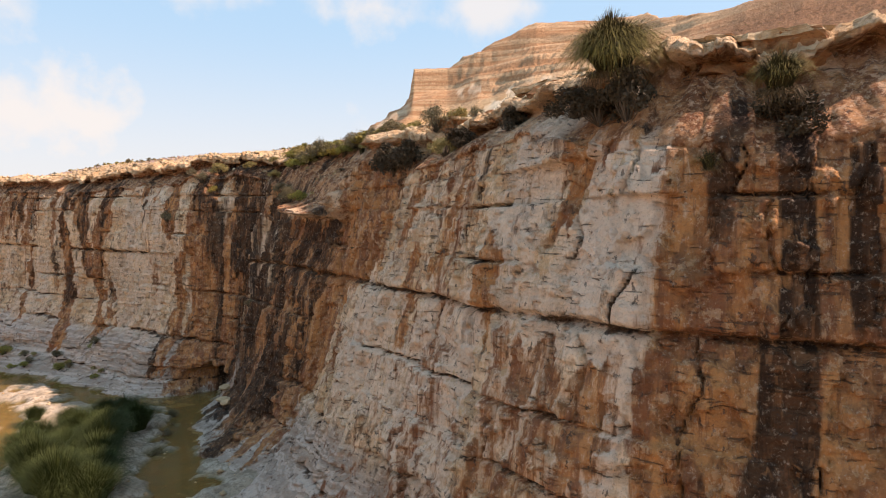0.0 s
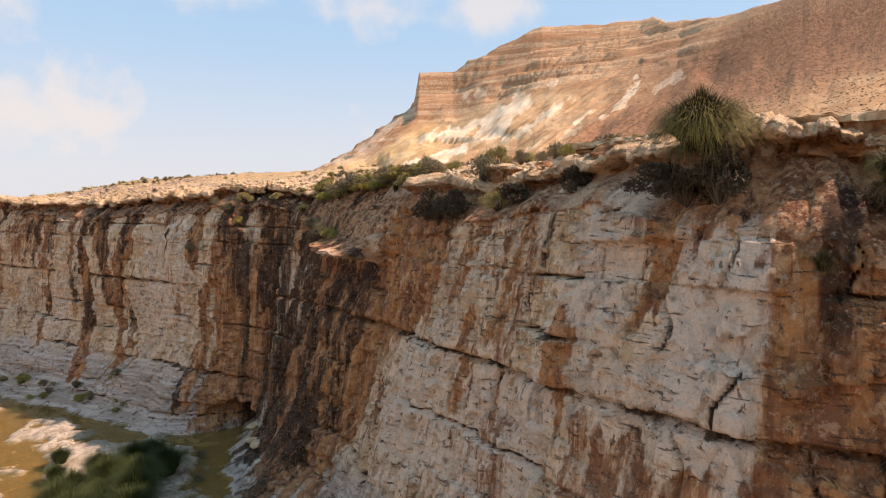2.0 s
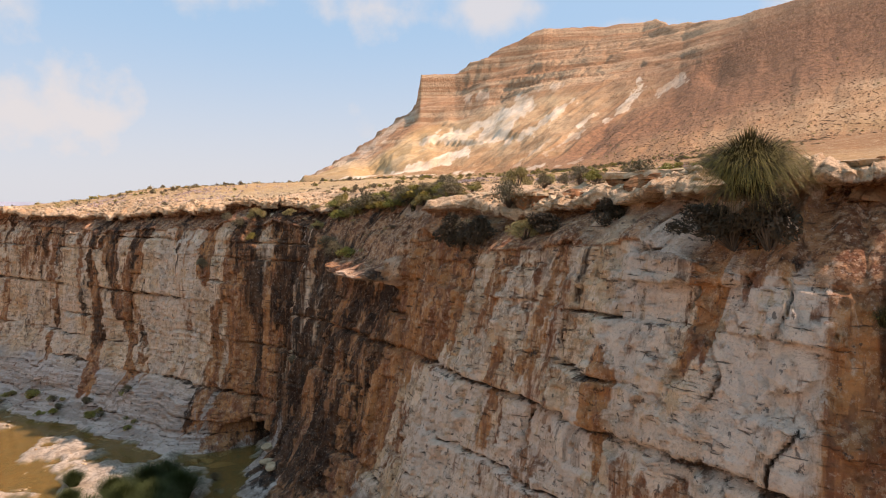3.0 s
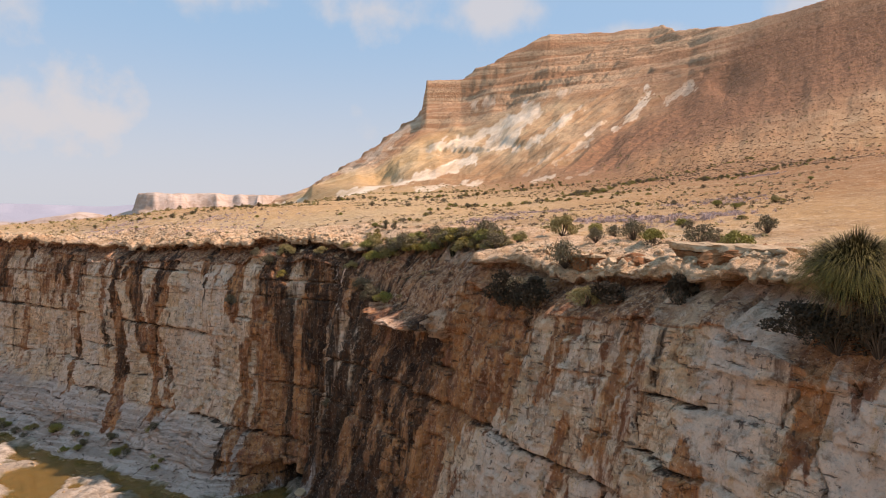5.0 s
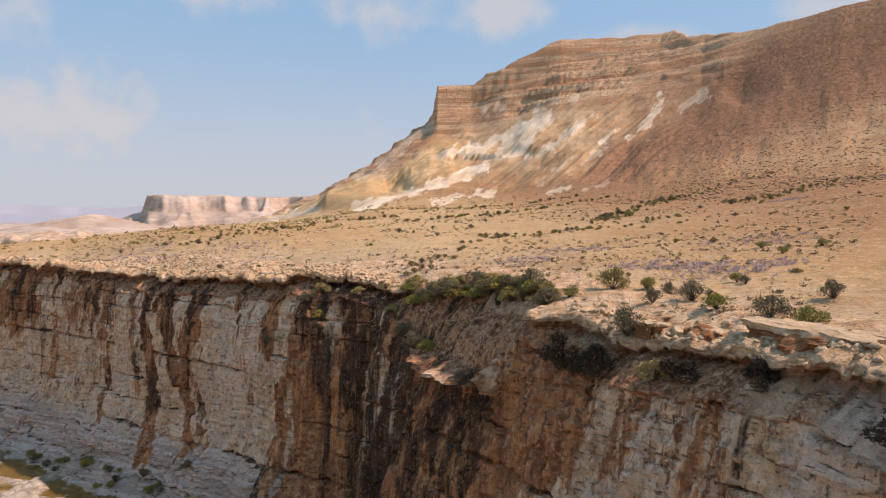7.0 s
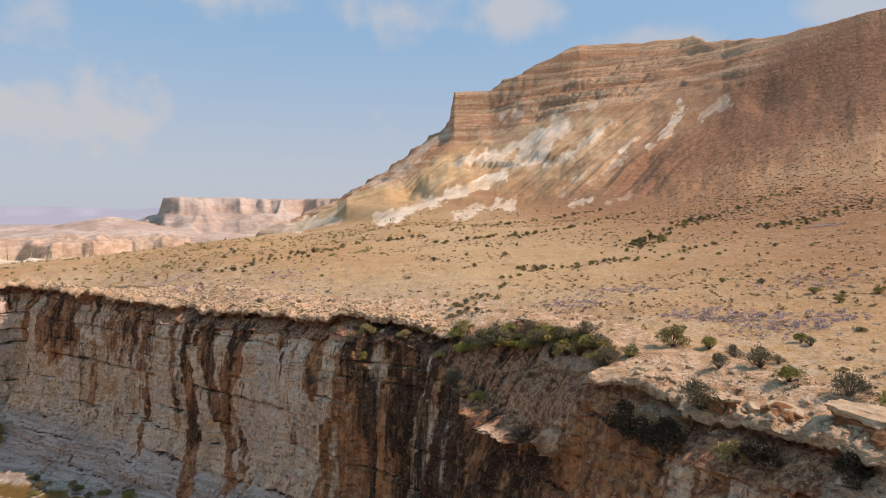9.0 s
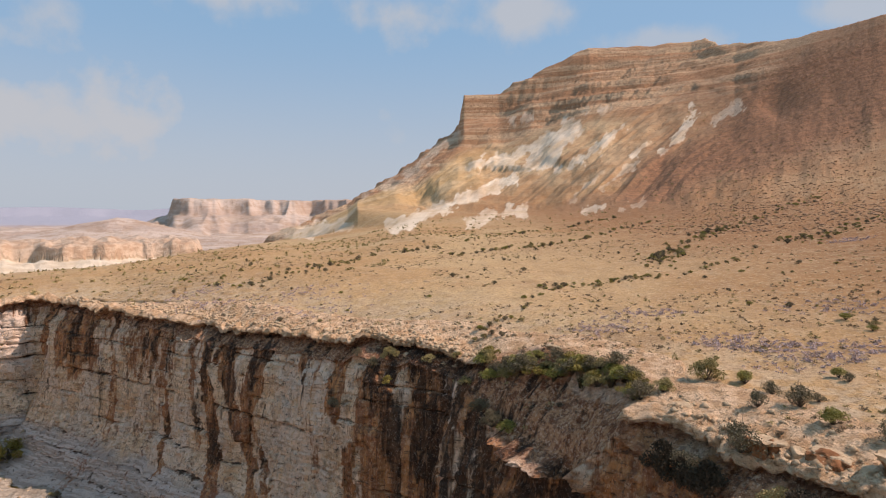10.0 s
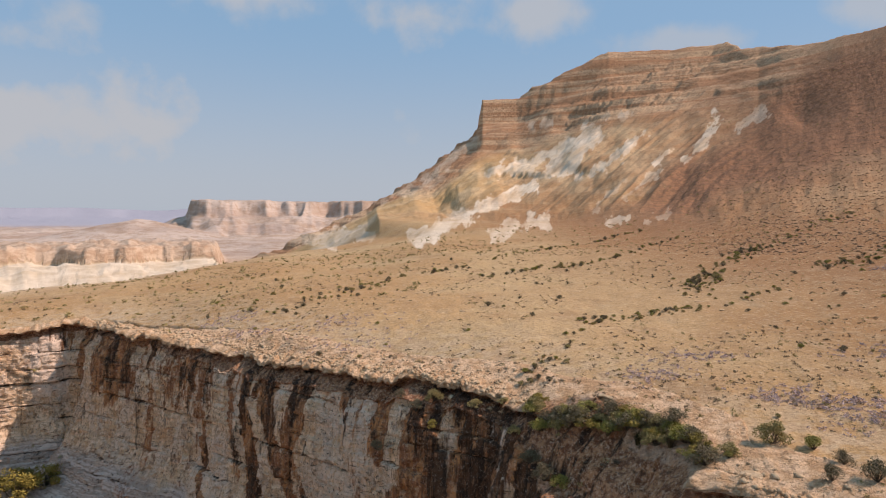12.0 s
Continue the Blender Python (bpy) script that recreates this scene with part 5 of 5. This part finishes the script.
for s, back, sx, sy, sz in ((60.4, 1.0, 1.8, 1.2, 0.8), (58.0, 1.1, 1.3, 0.9, 0.7), (55.2, 1.2, 1.1, 0.8, 0.7), (52.6, 1.2, 0.9, 0.8, 0.7), (51.4, 1.1, 0.7, 0.6, 0.6), (50.6, 1.1, 0.8, 0.6, 0.6),
                             (79.4, 0.3, 1.0, 0.8, 0.9), (83.5, 0.6, 1.1, 0.8, 0.7), (86.0, 0.5, 0.8, 0.6, 0.6), (89.0, 0.6, 1.1, 0.8, 0.7), (92.5, 0.6, 0.9, 0.7, 0.6), (97.0, 0.6, 1.2, 0.8, 0.7),
                             (102.0, 0.6, 1.0, 0.8, 0.7), (107.0, 0.6, 1.1, 0.8, 0.7), (113.0, 0.6, 1.1, 0.8, 0.7), (44.0, 2.6, 0.6, 0.5, 0.4), (42.6, 2.4, 0.8, 0.6, 0.5)):
    x, y = at_rim(s, back + (2.2 if s < 62 else 1.7 if s < 110 else 0.6))
    tagged(set_stone(STONES[int(RNG.integers(4))], x, y, drop(x, y) - 0.12 * sz, sx, sy, sz, RNG.uniform(0, 3.1)), group="boulders along the rim")
for k, (x, y, z, long, deep, high, turn) in enumerate(((4.2, 22.7, 15.7, 4.2, 1.6, 1.25, 122), (2.3, 25.9, 15.75, 1.3, 1.0, 0.6, 118), (8.2, 16.5, 15.9, 2.9, 1.7, 0.95, 155), (0.5, 27.2, 15.7, 1.1, 0.9, 0.6, 118), (5.7, 18.9, 15.9, 1.9, 1.3, 0.9, 125))):
    ledge = make_ledge(k + 1, long, deep, high, "red-brown conglomerate block under a pale crust on the rim")
    ledge.matrix_basis = pose(x, y, z, 0, 0, turn)
for k in range(40):
    a, r = math.radians(RNG.uniform(-44, 34)), RNG.uniform(34, 75)
    x, y = CENTRE[0] + r * math.sin(a), CENTRE[1] + r * math.cos(a)
    if rim_distance(np.array([x]), np.array([y]))[0] < 2.0:
        continue
    q = float(RNG.uniform(0.25, 0.6))
    tagged(set_stone(STONES[k % 4], x, y, drop(x, y), q * 1.4, q, q * 0.6, RNG.uniform(0, 3.1)), group="boulders on the plateau")
for k, (x, y) in enumerate([(-17.9, 40.0), (-18.6, 39.6), (-17.0, 39.3), (-13.6, 38.6), (-13.2, 37.2), (-12.6, 35.6)]):
    tagged(set_stone(STONES[k % 4], x, y, drop(x, y) + 0.1, 1.3, 0.9, 0.6, RNG.uniform(0, 3.1)), group="boulders by the cave")
drop_key(bpy.data.objects)


# ---- what nobody could count ----
def scatter(name, places, sizes, material, label, category, squash=0.6):
    """Many small stones in one mesh."""
    n = len(places)
    rng = np.random.default_rng(len(places))
    base = np.array([(1, 0, 0), (0, 1, 0), (-1, 0, 0), (0, -1, 0), (0, 0, 1), (0, 0, -0.6)], float)
    v = base[None] * sizes[:, None, None] * rng.uniform(0.55, 1.15, (n, 6, 1)) * np.array([1, 1, squash])
    t = rng.uniform(0, 6.28, n)
    c, s = np.cos(t)[:, None], np.sin(t)[:, None]
    v = np.stack([v[..., 0] * c - v[..., 1] * s, v[..., 0] * s + v[..., 1] * c, v[..., 2]], -1) + places[:, None, :]
    f = np.array([(0, 1, 4), (1, 2, 4), (2, 3, 4), (3, 0, 4), (1, 0, 5), (2, 1, 5), (3, 2, 5), (0, 3, 5)])
    faces = (np.arange(n)[:, None, None] * 6 + f[None]).reshape(-1, 3)
    return tagged(new(name, mesh_of(name, v.reshape(-1, 3), faces, material)), label, category, kind="stuff")


def tufts(name, places, sizes, material, label, category, per=26, blade=0.13):
    """Many small plants in one mesh, a few leaves each."""
    n = len(places)
    rng = np.random.default_rng(n + 5)
    d = rng.normal(size=(n, per, 3))
    d /= np.linalg.norm(d, axis=2)[..., None]
    d[..., 2] = np.abs(d[..., 2]) * 0.8
    p = places[:, None, :] + d * sizes[:, None, None] * rng.uniform(0.2, 0.6, (n, per, 1))
    u = rng.normal(size=(n, per, 3)) * sizes[:, None, None] * blade
    w = rng.normal(size=(n, per, 3)) * sizes[:, None, None] * blade * 0.7
    v = np.stack([p - u, p + w, p + u], 2).reshape(-1, 3)
    return tagged(new(name, mesh_of(name, v, np.arange(len(v)).reshape(-1, 3), material)), label, category, kind="stuff")


def sprinkle(count, az0, az1, r0, r1, seed, keep, power=1.0):
    """Random places on the land in a sector, where keep(x, y) says so."""
    rng = np.random.default_rng(seed)
    a, r = np.radians(rng.uniform(az0, az1, count)), r0 + (r1 - r0) * rng.uniform(0, 1, count) ** power
    x, y = CENTRE[0] + r * np.sin(a), CENTRE[1] + r * np.cos(a)
    ok = keep(x, y) > rng.uniform(0, 1, count)
    x, y, r = x[ok], y[ok], r[ok]
    z = np.array([drop(float(p), float(q)) for p, q in zip(x, y)])
    return np.stack([x, y, z], -1), rng.uniform(0, 1, len(x)), r


land_side = lambda x, y: (rim_distance(x, y) > 1.2) * 1.0
patchy = lambda x, y: land_side(x, y) * smooth(-0.15, 0.25, fbm(x * 0.12, y * 0.12, 411, 3))
p, q, r = sprinkle(28000, -48, 36, 24, 90, 421, patchy)
scatter("loose_stones", p, 0.03 + 0.08 * q**3, STONE_PALE, "small loose pale stones strewn over the plateau", "stones")
p, q, r = sprinkle(9000, -48, 36, 24, 130, 423, patchy)
tufts("dry_tufts", p, 0.12 + 0.28 * q**2, LEAF_DRY, "small dry brown plant tufts on the plateau", "plants")
p, q, r = sprinkle(5600, -48, 36, 24, 150, 425, patchy)
tufts("green_tufts", p, 0.12 + 0.26 * q**2, LEAF_OLIVE, "small olive-green plant tufts on the plateau", "plants")
rng = np.random.default_rng(451)
q = np.concatenate([rng.uniform(44, 61.6, 420), rng.uniform(74, 126, 3000)])
b = np.where(q < 62, 2.5, 2.0 - 1.2 * smooth(100, 118, q)) + np.abs(rng.normal(size=len(q))) * np.where(rng.uniform(0, 1, len(q)) < 0.5, 0.35, 1.8)
p = np.array([(*at_rim(float(u), float(v)), 0.0) for u, v in zip(q, b)])
p[:, 2] = [drop(float(a), float(c)) for a, c, _ in p]
p = p[p[:, 2] > 14.9]
scatter("rim_stones", p, 0.06 + 0.24 * rng.uniform(0, 1, len(p)) ** 3, STONE_PALE, "knobbly pale loose stones along the rim", "stones", 0.7)
screes = lambda x, y: smooth(15, 24, np.degrees(np.arctan2(x - CENTRE[0], y - CENTRE[1])) + 12 * fbm(x * 0.03, y * 0.03, 431, 3))
p, q, r = sprinkle(20000, 6, 40, 95, 300, 433, screes)
scatter("scree_stones", p, 0.12 + 0.34 * q**3, STONE_DARK, "dark brown scree stones on the hillside", "scree")
p, q, r = sprinkle(5200, -18, 38, 105, 290, 435, lambda x, y: (0.2 + smooth(0.0, 0.3, fbm(x * 0.03, y * 0.03, 437, 3))) * np.maximum(smooth(12, 20, np.degrees(np.arctan2(x - CENTRE[0], y - CENTRE[1]))), 1 - smooth(140, 165, np.hypot(x - CENTRE[0], y - CENTRE[1]))))
tufts("hillside_shrubs", p, 0.25 + 0.4 * q**2, LEAF_OLIVE, "tiny olive shrubs dotted over the hillside", "plants", 14, 0.22)
p, q, r = sprinkle(700, -50, -8, 70, 150, 439, lambda x, y: 0.7 + 0 * x)
tufts("brow_shrubs", p, 0.4 + 0.5 * q**2, LEAF_OLIVE, "tiny olive shrubs along the plateau's brow", "plants", 14, 0.22)
PURPLE = [(4.1, 39.6, 1.5), (5.9, 38.0, 1.3), (7.0, 35.4, 1.6), (-2.4, 43.7, 1.5), (-34.9, 60.4, 2.2), (-24.0, 56.4, 3.2), (-39.5, 67.0, 2.2), (9.4, 36.6, 1.8), (14.0, 46.0, 2.2), (2.0, 47.0, 1.8), (-26.0, 61.4, 2.2), (30.5, 74.0, 1.2)]
rng = np.random.default_rng(441)
p = np.concatenate([np.stack([cx + rng.normal(size=80) * w * 0.9, cy + rng.normal(size=80) * w * 0.55], -1) for cx, cy, w in PURPLE])
p = np.stack([p[:, 0], p[:, 1], [drop(float(a), float(b)) for a, b in p]], -1)
tufts("purple_flowers", p, rng.uniform(0.15, 0.4, len(p)), LEAF_PURPLE, "patches of small purple flowers on the plateau", "flowers")
p = np.stack([-62 + 66 * rng.uniform(0, 1, 4000), -12 + 70 * rng.uniform(0, 1, 4000)], -1)
p = p[rim_distance(p[:, 0], p[:, 1]) < -3.5]
p = np.stack([p[:, 0], p[:, 1], floor_height(p[:, 0], p[:, 1])], -1)
scatter("stream_stones", p, 0.05 + 0.22 * rng.uniform(0, 1, len(p)) ** 3, STONE_PALE, "pale pebbles and cobbles on the canyon floor", "stones")
